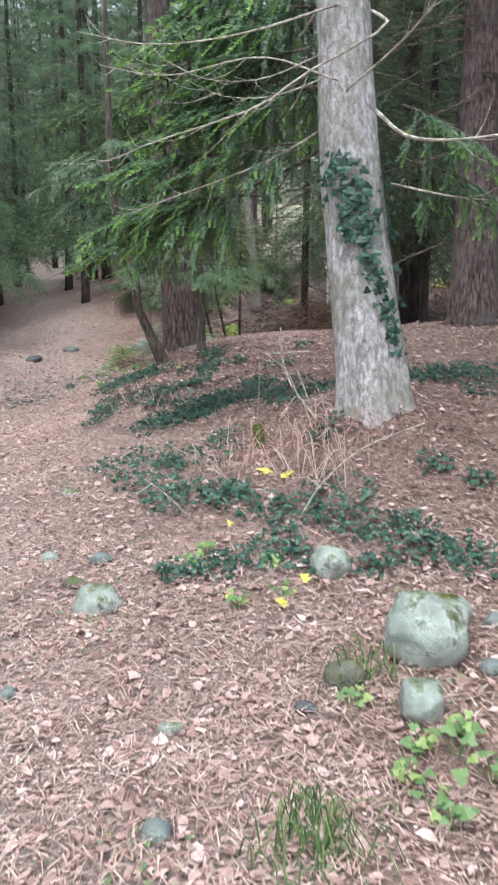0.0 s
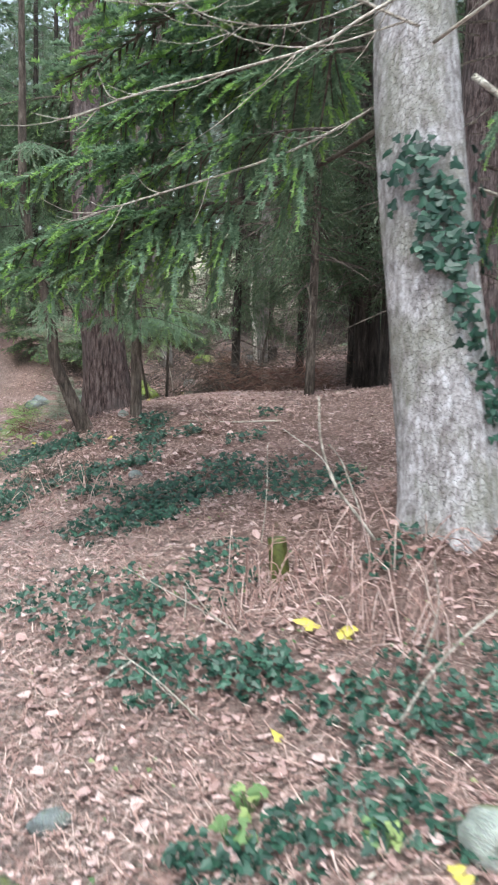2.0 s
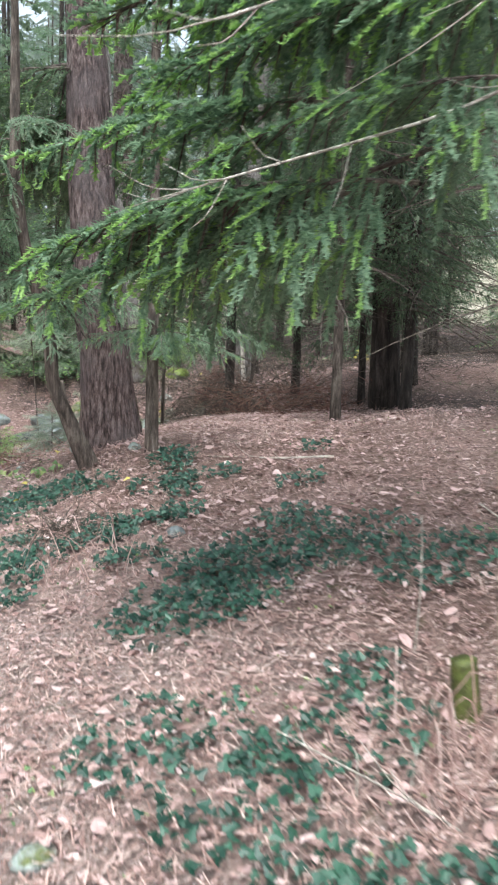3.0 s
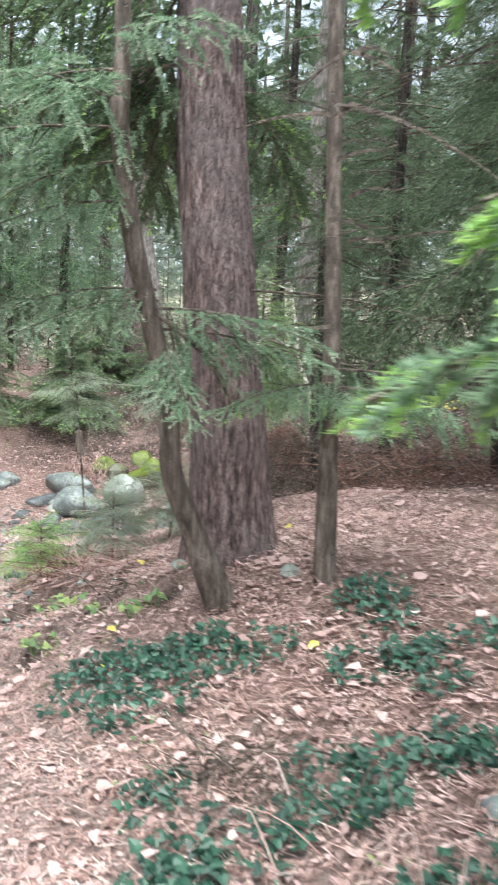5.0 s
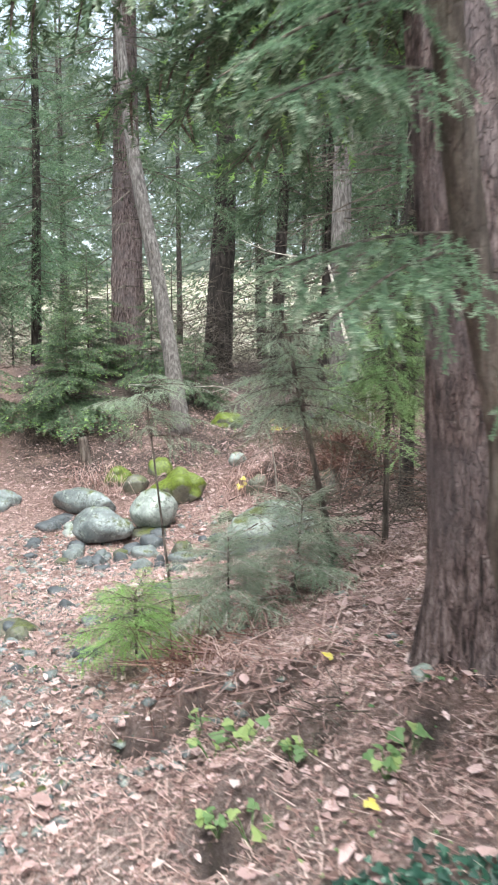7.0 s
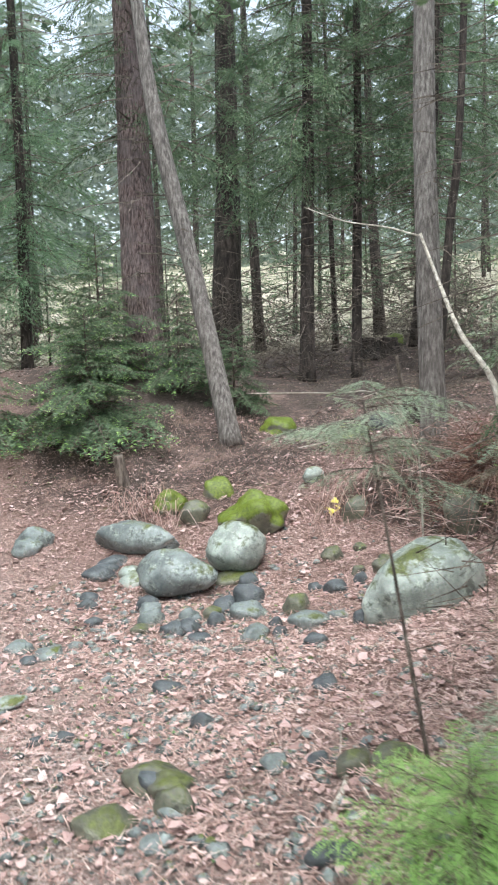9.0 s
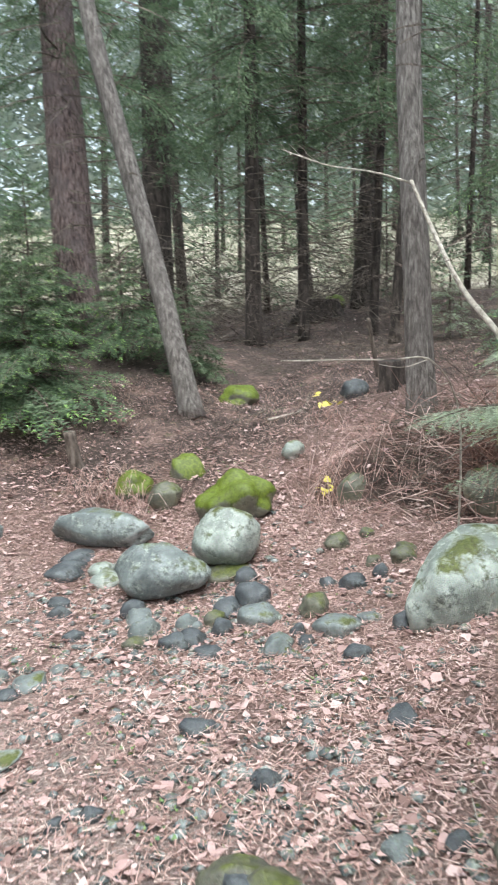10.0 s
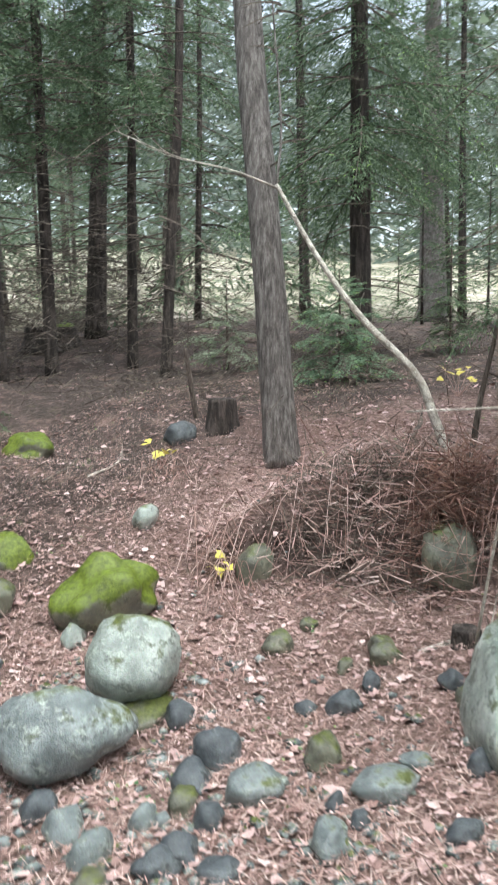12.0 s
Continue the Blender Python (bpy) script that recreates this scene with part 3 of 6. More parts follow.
# ---- the ground ----
def ground():
    xs = np.r_[-320, -200, -130, -90, -65, -48, -36, -28, -22, -17, -14, -11.5, np.arange(-9.5, -4.5, 0.35), np.arange(-4.5, 4.0, 0.085), np.arange(4.0, 9.5, 0.3), 10, 12, 15, 19, 24, 30, 40, 55, 75, 100, 140, 200, 320]
    ys = np.r_[-320, -200, -120, -70, -40, -25, -16, -10, -7, -5, np.arange(-3.5, 0.5, 0.4), np.arange(0.5, 18.0, 0.085), np.arange(18.0, 30, 0.4), 31, 33, 36, 40, 45, 52, 60, 70, 85, 105, 135, 180, 240, 320]
    X, Y = np.meshgrid(xs, ys)
    Z = ground_z(X, Y)
    rng = np.random.default_rng(5)
    inner = (np.abs(X) < 5) & (Y > 0) & (Y < 18)
    Z = Z + inner * rng.normal(0, 0.004, Z.shape)
    nx, ny = len(xs), len(ys)
    i = np.arange(nx * ny).reshape(ny, nx)
    f = np.stack([i[:-1, :-1], i[:-1, 1:], i[1:, 1:], i[1:, :-1]], -1).reshape(-1, 4)
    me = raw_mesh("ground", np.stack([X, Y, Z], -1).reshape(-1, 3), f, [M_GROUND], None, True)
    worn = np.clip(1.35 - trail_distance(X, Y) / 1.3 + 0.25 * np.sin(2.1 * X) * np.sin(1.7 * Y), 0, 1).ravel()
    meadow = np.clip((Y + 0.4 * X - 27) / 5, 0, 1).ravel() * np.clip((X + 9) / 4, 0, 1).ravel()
    # dim light under the spruces, painted as darker ground
    wood_shade = (Y - 15.25 - 0.5 * np.sin(1.3 * X) + 0.25 * (X - 0.5)) / 0.9
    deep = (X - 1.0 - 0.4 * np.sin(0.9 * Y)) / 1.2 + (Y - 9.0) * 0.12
    # darker colour in the bank hollow and the trail-bank holes too
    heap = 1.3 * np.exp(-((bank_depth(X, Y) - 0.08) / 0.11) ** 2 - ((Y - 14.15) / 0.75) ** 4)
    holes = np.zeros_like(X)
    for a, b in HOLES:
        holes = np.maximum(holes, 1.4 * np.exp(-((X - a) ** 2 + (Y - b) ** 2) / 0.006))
    shaded_humus = np.clip(np.maximum(heap, np.maximum(np.minimum(wood_shade, (X + 2.9) / 0.6), np.minimum(np.minimum(deep, (Y - 6.0) / 1.5), (13.0 - Y) / 1.5))), 0, 0.92).ravel() * (1 - worn)
    shaded_humus = np.maximum(shaded_humus, np.clip(holes, 0, 1).ravel())
    for nm, val in (("worn", worn), ("meadow", meadow), ("shaded_humus", shaded_humus)):
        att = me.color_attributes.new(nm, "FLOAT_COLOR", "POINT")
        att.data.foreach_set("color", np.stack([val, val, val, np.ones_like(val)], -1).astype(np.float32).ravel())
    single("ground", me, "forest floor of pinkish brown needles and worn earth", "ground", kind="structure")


ground()


# ---- trees ----
def trunk_part(tree, pts, radii, mat, seg=14, rings=24, relief=0.0, flare=0.0, seed=0, freq=5.0, name="trunk", label=""):
    base = np.array(tree.location)
    p = smooth_path(np.asarray(pts) - base, rings)
    v, f = tube(p, radii, seg, relief, seed, flare, 5, freq)
    return part(name, raw_mesh(name, v, f, [mat], None, True), tree, label)


def branch_part(tree, pts, r0, r1, mat, label="", forks=0, seed=0, seg=6, name="branch"):
    """A bare branch with finer forks."""
    rng = np.random.default_rng(seed)
    base = np.array(tree.location)
    p = smooth_path(np.asarray(pts) - base, 14)
    pieces = [tube(p, [r0, r1], seg)]
    for k in range(forks):
        i = int(rng.integers(4, 13))
        d = p[min(i + 1, 13)] - p[i]
        d = d / (np.linalg.norm(d) + 1e-9)
        w = d * 0.8 + rng.normal(0, 0.45, 3)
        l = rng.uniform(0.07, 0.3)
        q = [p[i], p[i] + w * l * 0.5 + np.array((0, 0, -0.01)), p[i] + w * l + np.array((0, 0, 0.03))]
        pieces.append(tube(smooth_path(q, 6), [r1 * 0.8 + 0.0008, 0.0008], 4))
    v, f, _ = joined(pieces)
    return part(name, raw_mesh(name, v, f, [mat], None, True), tree, label)


def bough_part(tree, root, way, size, kind, mats, roll=0.0, name="bough", label="", width=1.0):
    base = np.array(tree.location)
    v, f, ix = kind
    vv = placed(v * np.array((1, width, 1)), np.asarray(root) - base, way, size=size, roll=roll)
    return part(name, raw_mesh(name, vv, f, mats, ix), tree, label)


def ivy_leaf(size, rng):
    """A five-lobed leaf, slightly folded."""
    ang = np.array([-2.4, -1.5, -0.95, -0.45, 0, 0.45, 0.95, 1.5, 2.4])
    rad = np.array([0.42, 0.75, 0.5, 0.72, 1.0, 0.72, 0.5, 0.75, 0.42]) * size
    rim = np.stack([np.cos(ang) * rad, np.sin(ang) * rad * 0.9, -0.25 * np.abs(np.sin(ang)) * rad], -1)
    v = np.vstack([[-0.1 * size, 0, 0], rim])
    f = np.array([(0, k, k + 1) for k in range(1, 9)])
    return v, f


def turned(v, rng, at, normal, spin):
    n = np.asarray(normal, float)
    n /= np.linalg.norm(n)
    u = np.cross(n, (0.3, 0.2, 1.0) if abs(n[2]) < 0.9 else (1.0, 0, 0))
    u /= np.linalg.norm(u)
    w = np.cross(n, u)
    x = math.cos(spin) * u + math.sin(spin) * w
    y = np.cross(n, x)
    return np.asarray(at) + v[:, :1] * x + v[:, 1:2] * y + v[:, 2:3] * n


# pale ivy-clad spruce beside the trail
W = thing("spruce_tree", "tall pale grey flaky-barked spruce with dark ivy on its trunk", "tree", (0.72, 5.5, gz(0.72, 5.5) - 0.05))
wz = W.location.z
trunk_part(W, [(0.75, 5.46, wz - 0.22), (0.735, 5.47, wz + 0.05), (0.66, 5.54, 1.2), (0.58, 5.64, 1.9), (0.53, 5.78, 2.8), (0.4, 6.0, 5.0), (0.3, 6.2, 11.0)],
           [0.27, 0.21, 0.19, 0.177, 0.167, 0.157, 0.14, 0.12, 0.1, 0.06], M_BARK_PALE, 64, 220, 0.008, 0.3, 2, 9.0)
branch_part(W, [(0.52, 5.66, 2.13), (0.42, 5.82, 2.06), (0.07, 5.85, 1.88), (-0.5, 5.9, 1.69), (-0.8, 6.0, 1.6)], 0.008, 0.002, M_TWIG_PALE, "bare pale branch", 12, 3)
branch_part(W, [(0.68, 5.62, 2.62), (0.72, 5.3, 2.46), (0.33, 5.24, 2.24), (0.08, 5.21, 2.08), (-0.43, 5.22, 1.93), (-0.62, 5.25, 1.86)], 0.009, 0.002, M_TWIG_PALE, "", 12, 4)
branch_part(W, [(0.5, 5.45, 2.25), (0.1, 5.5, 2.38), (-0.4, 5.6, 2.32), (-0.8, 5.7, 2.4)], 0.006, 0.002, M_TWIG_PALE, "", 9, 5)
branch_part(W, [(0.5, 5.6, 2.65), (0.0, 5.6, 2.52), (-0.5, 5.7, 2.5), (-0.95, 5.8, 2.6)], 0.007, 0.002, M_TWIG_PALE, "", 9, 6)
branch_part(W, [(0.7, 5.45, 2.1), (0.86, 5.3, 1.95), (1.15, 5.25, 1.93), (1.6, 5.3, 2.0)], 0.012, 0.004, M_TWIG_PALE, "", 6, 7)
for k, (z, reach, sag, deep) in enumerate(((2.3, 0.75, 0.1, 5.55), (2.46, 0.9, 0.14, 5.7))):
    branch_part(W, [(0.48, deep, z), (0.48 - 0.4 * reach, deep, z - sag), (0.48 - 0.75 * reach, deep - 0.05, z - sag * 1.1), (0.48 - reach, deep - 0.08, z - 0.4 * sag)], 0.004, 0.0012, M_TWIG_PALE, "", 10, 400 + k)
branch_part(W, [(0.55, 5.45, 2.2), (0.8, 5.0, 2.35), (1.0, 4.6, 2.55)], 0.007, 0.003, M_TWIG_PALE, "", 6, 8)
branch_part(W, [(0.8, 5.6, 1.75), (1.2, 5.7, 1.68), (1.7, 5.9, 1.66)], 0.008, 0.003, M_TWIG_PALE, "", 4, 9)
for k, (root, tip, roll) in enumerate((
        ((-0.15, 6.1, 1.72), (-1.17, 6.36, 1.49), 0.1), ((-0.4, 6.25, 1.54), (-1.26, 6.38, 1.3), 0.0), ((-0.2, 6.2, 1.98), (-1.2, 6.68, 1.87), -0.15),
        ((0.05, 6.05, 1.72), (-0.92, 6.31, 1.54), 0.2), ((-0.2, 6.3, 1.68), (-0.85, 6.6, 1.5), 0.15), ((-0.1, 6.2, 1.7), (-0.8, 6.9, 1.5), 0.1),
        ((0.3, 5.9, 2.0), (-0.62, 6.1, 1.78), 0.1), ((0.4, 5.9, 2.3), (-0.75, 6.3, 2.06), -0.1), ((0.35, 5.9, 2.5), (-0.7, 6.5, 2.3), 0.0),
        ((0.2, 6.2, 2.4), (-0.85, 6.9, 2.15), 0.1), ((0.4, 6.0, 2.75), (-0.85, 6.3, 2.6), -0.2),
        ((0.35, 6.2, 2.5), (0.3, 7.2, 2.2), 0.1), ((0.45, 5.9, 3.0), (-0.7, 6.8, 2.85), 0.0),
        ((0.1, 6.4, 2.7), (-1.0, 7.2, 2.5), 0.2), ((0.9, 5.9, 2.2), (1.55, 5.6, 1.75), 0.0), ((0.95, 5.95, 1.9), (1.7, 5.7, 1.5), 0.15))):
    way = np.array(tip) - np.array(root)
    size = float(np.linalg.norm(way))
    way[2] += 0.06 * size
    bough_part(W, root, way, size, DROOP[k % 3], FRESH, roll, label="green spruce bough with lime-green tips")
branch_part(W, [(0.55, 5.75, 2.05), (0.3, 6.2, 1.92), (-0.1, 6.6, 1.78), (-0.5, 7.0, 1.58)], 0.012, 0.006, M_TWIG, "", 4, 14)
branch_part(W, [(0.5, 5.8, 2.9), (0.3, 6.1, 2.62), (-0.1, 6.6, 2.45), (-0.6, 7.1, 2.3)], 0.009, 0.003, M_TWIG_PALE, "", 5, 10)
rng = np.random.default_rng(21)
pieces = []
wp = smooth_path(np.array([(0.73, 5.48, wz), (0.66, 5.54, 1.2), (0.58, 5.64, 1.9), (0.53, 5.78, 2.8)]) - np.array(W.location), 60)
for k in range(250):
    f = rng.random() * 0.42 if rng.random() < 0.6 else rng.uniform(0.35, 1.0)
    z = 1.68 - 1.05 * f
    i = int(np.argmin(abs(wp[:, 2] + wz - z - 0.2)))
    a = np.interp(f, [0, 0.4, 0.7, 1.0], [-1.95, -1.6, -1.1, -0.75]) + rng.normal(0, 0.34 if f < 0.4 else 0.17)
    if rng.random() < 0.18:
        a = -0.4 + rng.normal(0, 0.15)
    nrm = np.array((math.cos(a), math.sin(a), 0.25))
    r = 0.19 + rng.random() * 0.035
    v, fc = ivy_leaf(rng.uniform(0.026, 0.046), rng)
    pieces.append((turned(v, rng, wp[i] + nrm * np.array((r, r, 0)), nrm + rng.normal(0, 0.25, 3), rng.uniform(2.6, 5.2)), fc))
v, f, _ = joined(pieces)
tagged(part("ivy", raw_mesh("ivy", v, f, [M_IVY]), W, "dark green climbing ivy"), kind="stuff")
crown = crown_mesh("crown", 31, 4.6, 11.0, 2.0, 0.7, 36, COARSE, NEEDLES)
part("crown", crown, W)

# dark red-barked pine with a split, flaring foot
A = thing("pine_tree", "large reddish brown pine trunk with deeply furrowed bark", "tree", (-0.88, 9.26, gz(-0.88, 9.26) - 0.06))
trunk_part(A, [(-0.88, 9.26, A.location.z), (-0.93, 9.24, 1.0), (-0.99, 9.23, 1.6), (-1.05, 9.32, 2.6), (-1.1, 9.45, 4.5), (-1.1, 9.6, 11.0)],
           [0.2, 0.176, 0.166, 0.16, 0.154, 0.148, 0.13, 0.11, 0.09, 0.06], M_BARK_RED, 72, 200, 0.013, 0.35, 4, 13.0)
branch_part(A, [(-0.9, 9.15, 1.62), (-0.5, 9.05, 1.6), (-0.1, 9.0, 1.52)], 0.006, 0.002, M_TWIG, "", 3, 11)
branch_part(A, [(-0.9, 9.15, 1.45), (-0.6, 9.0, 1.35), (-0.3, 8.9, 1.27)], 0.006, 0.002, M_TWIG, "", 2, 12)
for k, (z, way, size) in enumerate(((2.45, (-0.9, 0.7, -0.2), 1.3), (2.55, (-0.2, 1.0, -0.2), 1.5), (2.6, (-1.0, 0.35, -0.12), 1.3), (2.7, (-0.4, 1.0, -0.15), 1.7),
                                    (2.6, (0.55, 0.9, -0.2), 1.4), (2.95, (-0.9, 0.5, -0.05), 1.8), (2.9, (-1.0, 0.05, -0.1), 1.2))):
    bough_part(A, (-1.05, 9.32, z), way, size, FINE[k % 3], NEEDLES, 0.1 * (k % 3 - 1), label="dark hanging bough")
part("crown", crown_mesh("crown", 32, 4.8, 11.0, 2.1, 0.8, 36, COARSE, NEEDLES), A)

# crooked small spruce leaning beside the pine
S = thing("crooked_spruce", "thin crooked spruce stem with sparse pale boughs", "tree", (-1.0, 8.74, gz(-1.0, 8.74) - 0.05))
trunk_part(S, [(-1.0, 8.74, S.location.z), (-1.15, 8.67, 0.70), (-1.23, 8.65, 0.91), (-1.25, 8.65, 1.16), (-1.33, 8.65, 1.49), (-1.39, 8.62, 1.72), (-1.42, 8.62, 1.92), (-1.45, 8.61, 2.16), (-1.44, 8.65, 2.4), (-1.45, 8.75, 4.2)],
           [0.058, 0.044, 0.04, 0.038, 0.036, 0.034, 0.032, 0.034, 0.03, 0.012], M_BARK_BROWN, 18, 70, 0.005, 0.3, 6, 9.0)
for k, (root, way, size, kind, mats) in enumerate((
        ((-1.3, 8.65, 1.38), (-0.75, -0.5, -0.15), 0.52, THINNER[0], LIGHT), ((-1.29, 8.65, 1.35), (0.8, -0.6, -0.1), 0.6, THINNER[1], LIGHT),
        ((-1.28, 8.65, 1.28), (0.9, -0.2, -0.1), 0.6, THINNER[0], LIGHT), ((-1.26, 8.65, 1.22), (0.1, -0.8, -0.4), 0.45, THINNER[0], LIGHT),
        ((-1.44, 8.61, 2.1), (-1.0, -0.2, -0.15), 0.7, THINNER[0], LIGHT), ((-1.45, 8.61, 2.2), (-0.5, -0.8, -0.15), 0.7, THINNER[1], LIGHT),
        ((-1.44, 8.63, 2.3), (-0.8, 0.5, 0.0), 0.7, THINNER[0], LIGHT), ((-1.44, 8.65, 2.4), (0.4, -0.8, -0.1), 0.6, THINNER[0], LIGHT),
        ((-1.43, 8.62, 2.0), (-0.9, -0.4, -0.4), 0.55, THINNER[1], LIGHT), ((-1.41, 8.62, 1.85), (-0.8, -0.5, -0.2), 0.5, THINNER[0], LIGHT),
        ((-1.31, 8.65, 1.42), (-0.9, -0.3, -0.1), 0.5, THINNER[0], LIGHT))):
    bough_part(S, (root[0], root[1], root[2] + (0.14 if root[2] < 1.6 else 0.0)), way, size * 1.1, kind, mats, 0.15 * (k % 3 - 1))
branch_part(S, [(-1.33, 8.65, 1.5), (-1.15, 8.6, 1.35), (-1.05, 8.55, 1.2)], 0.01, 0.004, M_TWIG, "", 4, 13)

# slim straight spruce
B = thing("slim_spruce", "slim straight grey-brown spruce stem with low green boughs", "tree", (-0.63, 8.64, gz(-0.63, 8.64) - 0.05))
trunk_part(B, [(-0.63, 8.64, B.location.z), (-0.63, 8.7, 1.5), (-0.63, 8.85, 2.7), (-0.65, 9.1, 6.0)], [0.042, 0.034, 0.03, 0.028, 0.02], M_BARK_BROWN, 16, 50, 0.003, 0.2, 8, 9.0)
for k, (root, way, size) in enumerate((((-0.62, 8.68, 1.25), (-0.85, -0.5, -0.12), 0.55), ((-0.62, 8.68, 1.23), (0.7, -0.7, -0.1), 0.65), ((-0.62, 8.68, 1.3), (0.9, -0.1, -0.1), 0.7),
                                       ((-0.62, 8.68, 1.22), (0.1, -0.9, -0.15), 0.5))):
    bough_part(B, root, way, size, FINE[k % 3], FRESH, 0.1 * (k % 3 - 1), label="low green bough")
v, f = dead_twigs(41, 0.9, 3.5, 22, 0.55)
tagged(part("deadwood", raw_mesh("deadwood", v, f, [M_TWIG]), B), kind="stuff")

MID_CROWNS = [crown_mesh("crown", 50 + k, 0.25, 3.0, 1.15, 0.12, 40, COARSE, NEEDLES, 0.2) for k in range(3)]
# extra top, mostly unseen, added to keep skylight off the wood floor
SHADE_TOP = (5.8, 10.8, 2.2, 0.8, 15, SHADE_BOUGHS, DEEP, 0.3)
HIGH_CROWNS = [two_crowns("crown", 60 + k, (3.2, 9.0, 2.1, 0.7, 34, THIN, DEEP, 0.3), SHADE_TOP) for k in range(3)]
CLOSE_CROWNS = [two_crowns("crown", 65 + k, (3.0, 8.0, 1.9, 0.7, 34, NEAR, DARK, 0.35), SHADE_TOP) for k in range(2)]
LOW_CROWNS = [two_crowns("crown", 70 + k, (1.1, 7.0, 1.7, 0.7, 38, COARSE, DEEP, 0.35), SHADE_TOP) for k in range(4)]
FAR_CROWNS = [two_crowns("crown", 75 + k, (0.7, 8.0, 2.0, 0.7, 34, THIN, DEEP, 0.3), SHADE_TOP) for k in range(3)]
FAR_YOUNG = [crown_mesh("crown", 95 + k, 0.2, 3.0, 1.2, 0.12, 28, THIN, NEEDLES, 0.2) for k in range(3)]
NEAR_CROWNS = [crown_mesh("crown", 90 + k, 1.6, 6.5, 1.3, 0.4, 50, NEAR, DARK, 0.4) for k in range(3)]
TWIGS = [raw_mesh("deadwood", *dead_twigs(80 + k, 0.8, 5.5, 70, 1.25), [M_TWIG]) for k in range(3)]


def forest_tree(x, y, r, top=(0.0, 0.0), mat=None, crown=None, twigs=None, label="", height=11.0, mid=None, rings=26, seg=12, turn=0.0, size=1.0):
    """A standing conifer: stem through (x, y), top: lean of the stem at 4 m."""
    z = gz(x, y) - 0.06
    t = thing("spruce_tree", label or "dark straight spruce with dead lower twigs", "tree", (x, y, z), "woodland trees")
    q = mid or [(x, y, z), (x + top[0] / 2, y + top[1] / 2, z + 2.0), (x + top[0], y + top[1], z + 4.0), (x + top[0] * 1.6, y + top[1] * 1.6, z + height)]
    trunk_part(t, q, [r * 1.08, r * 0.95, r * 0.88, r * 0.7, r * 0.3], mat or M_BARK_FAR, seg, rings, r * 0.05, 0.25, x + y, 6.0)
    if crown:
        c = part("crown", crown, t)
        c.rotation_euler[2] = turn
        c.scale = (size, size, size)
        c.location = (top[0] * 0.8, top[1] * 0.8, 0)
    if twigs:
        d = tagged(part("deadwood", twigs, t), kind="stuff")
        d.rotation_euler[2] = turn * 1.7
    return t


# named trees of the wood
forest_tree(1.87, 8.45, 0.19, (0.0, 0.25), M_BARK_RED, CLOSE_CROWNS[0], TWIGS[0], "stout dark brown spruce with furrowed bark", seg=24, rings=60)
forest_tree(0.87, 9.86, 0.04, (0.05, 0.3), M_BARK_BROWN, NEAR_CROWNS[0], TWIGS[1], "thin brown spruce stem with dead twigs", turn=1.0, size=0.95)
forest_tree(1.6, 11.6, 0.035, (0.0, 0.2), None, NEAR_CROWNS[1], TWIGS[2], turn=2.0, size=0.95)
forest_tree(2.5, 12.6, 0.06, (-0.1, 0.2), None, NEAR_CROWNS[2], TWIGS[0], turn=3.0, size=0.8)
forest_tree(2.75, 13.6, 0.05, (0.1, 0.2), None, NEAR_CROWNS[0], TWIGS[1], turn=4.0, size=0.8)
forest_tree(-0.95, 19.4, 0.245, (0.08, 0.5), M_BARK_RED, CLOSE_CROWNS[1], TWIGS[1], "tall reddish spruce trunk behind the young spruces", seg=20, rings=40)
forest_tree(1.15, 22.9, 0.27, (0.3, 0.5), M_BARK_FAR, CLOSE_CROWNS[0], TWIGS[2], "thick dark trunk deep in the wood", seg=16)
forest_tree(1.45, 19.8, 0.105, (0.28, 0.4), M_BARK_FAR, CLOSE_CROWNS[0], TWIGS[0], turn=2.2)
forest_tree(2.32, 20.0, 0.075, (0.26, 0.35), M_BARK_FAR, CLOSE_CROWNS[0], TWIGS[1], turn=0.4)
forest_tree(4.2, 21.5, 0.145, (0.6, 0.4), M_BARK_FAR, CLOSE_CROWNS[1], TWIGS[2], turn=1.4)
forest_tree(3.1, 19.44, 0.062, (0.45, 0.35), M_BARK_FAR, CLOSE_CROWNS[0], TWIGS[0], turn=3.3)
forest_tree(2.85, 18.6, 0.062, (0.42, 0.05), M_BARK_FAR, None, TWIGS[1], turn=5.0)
forest_tree(13.0, 20.7, 0.3, (0.6, 0.4), M_BARK_GREY, CLOSE_CROWNS[0], None, "grey trunk at the edge of the clearing", turn=1.1)
L = forest_tree(-0.56, 16.9, 0.098, mat=M_BARK_GREY, label="slender grey-brown spruce leaning over the stream bed", seg=18, rings=60, twigs=None,
                mid=[(-0.55, 16.85, gz(-0.56, 16.9) - 0.06), (-0.72, 17.4, 1.98), (-0.97, 17.8, 3.64), (-1.07, 18.0, 4.72), (-1.3, 18.4, 8.0)])
v, f = dead_twigs(44, 1.0, 4.0, 18, 0.6)
tagged(part("deadwood", raw_mesh("deadwood", v + np.array((-0.25, 0.7, 0)), f, [M_TWIG]), L), kind="stuff")
G = forest_tree(0.95, 15.42, 0.112, mat=M_BARK_GREY, label="grey furrowed spruce trunk behind the brush heap", seg=28, rings=110,
                mid=[(0.93, 15.4, gz(0.95, 15.42) - 0.06), (0.97, 15.56, 2.01), (1.07, 15.78, 3.56), (1.3, 16.1, 7.0), (1.5, 16.3, 10.0)], turn=2.0)
v, f = dead_twigs(45, 1.6, 3.6, 9, 0.4)
tagged(part("deadwood", raw_mesh("deadwood", v, f, [M_TWIG]), G), kind="stuff")

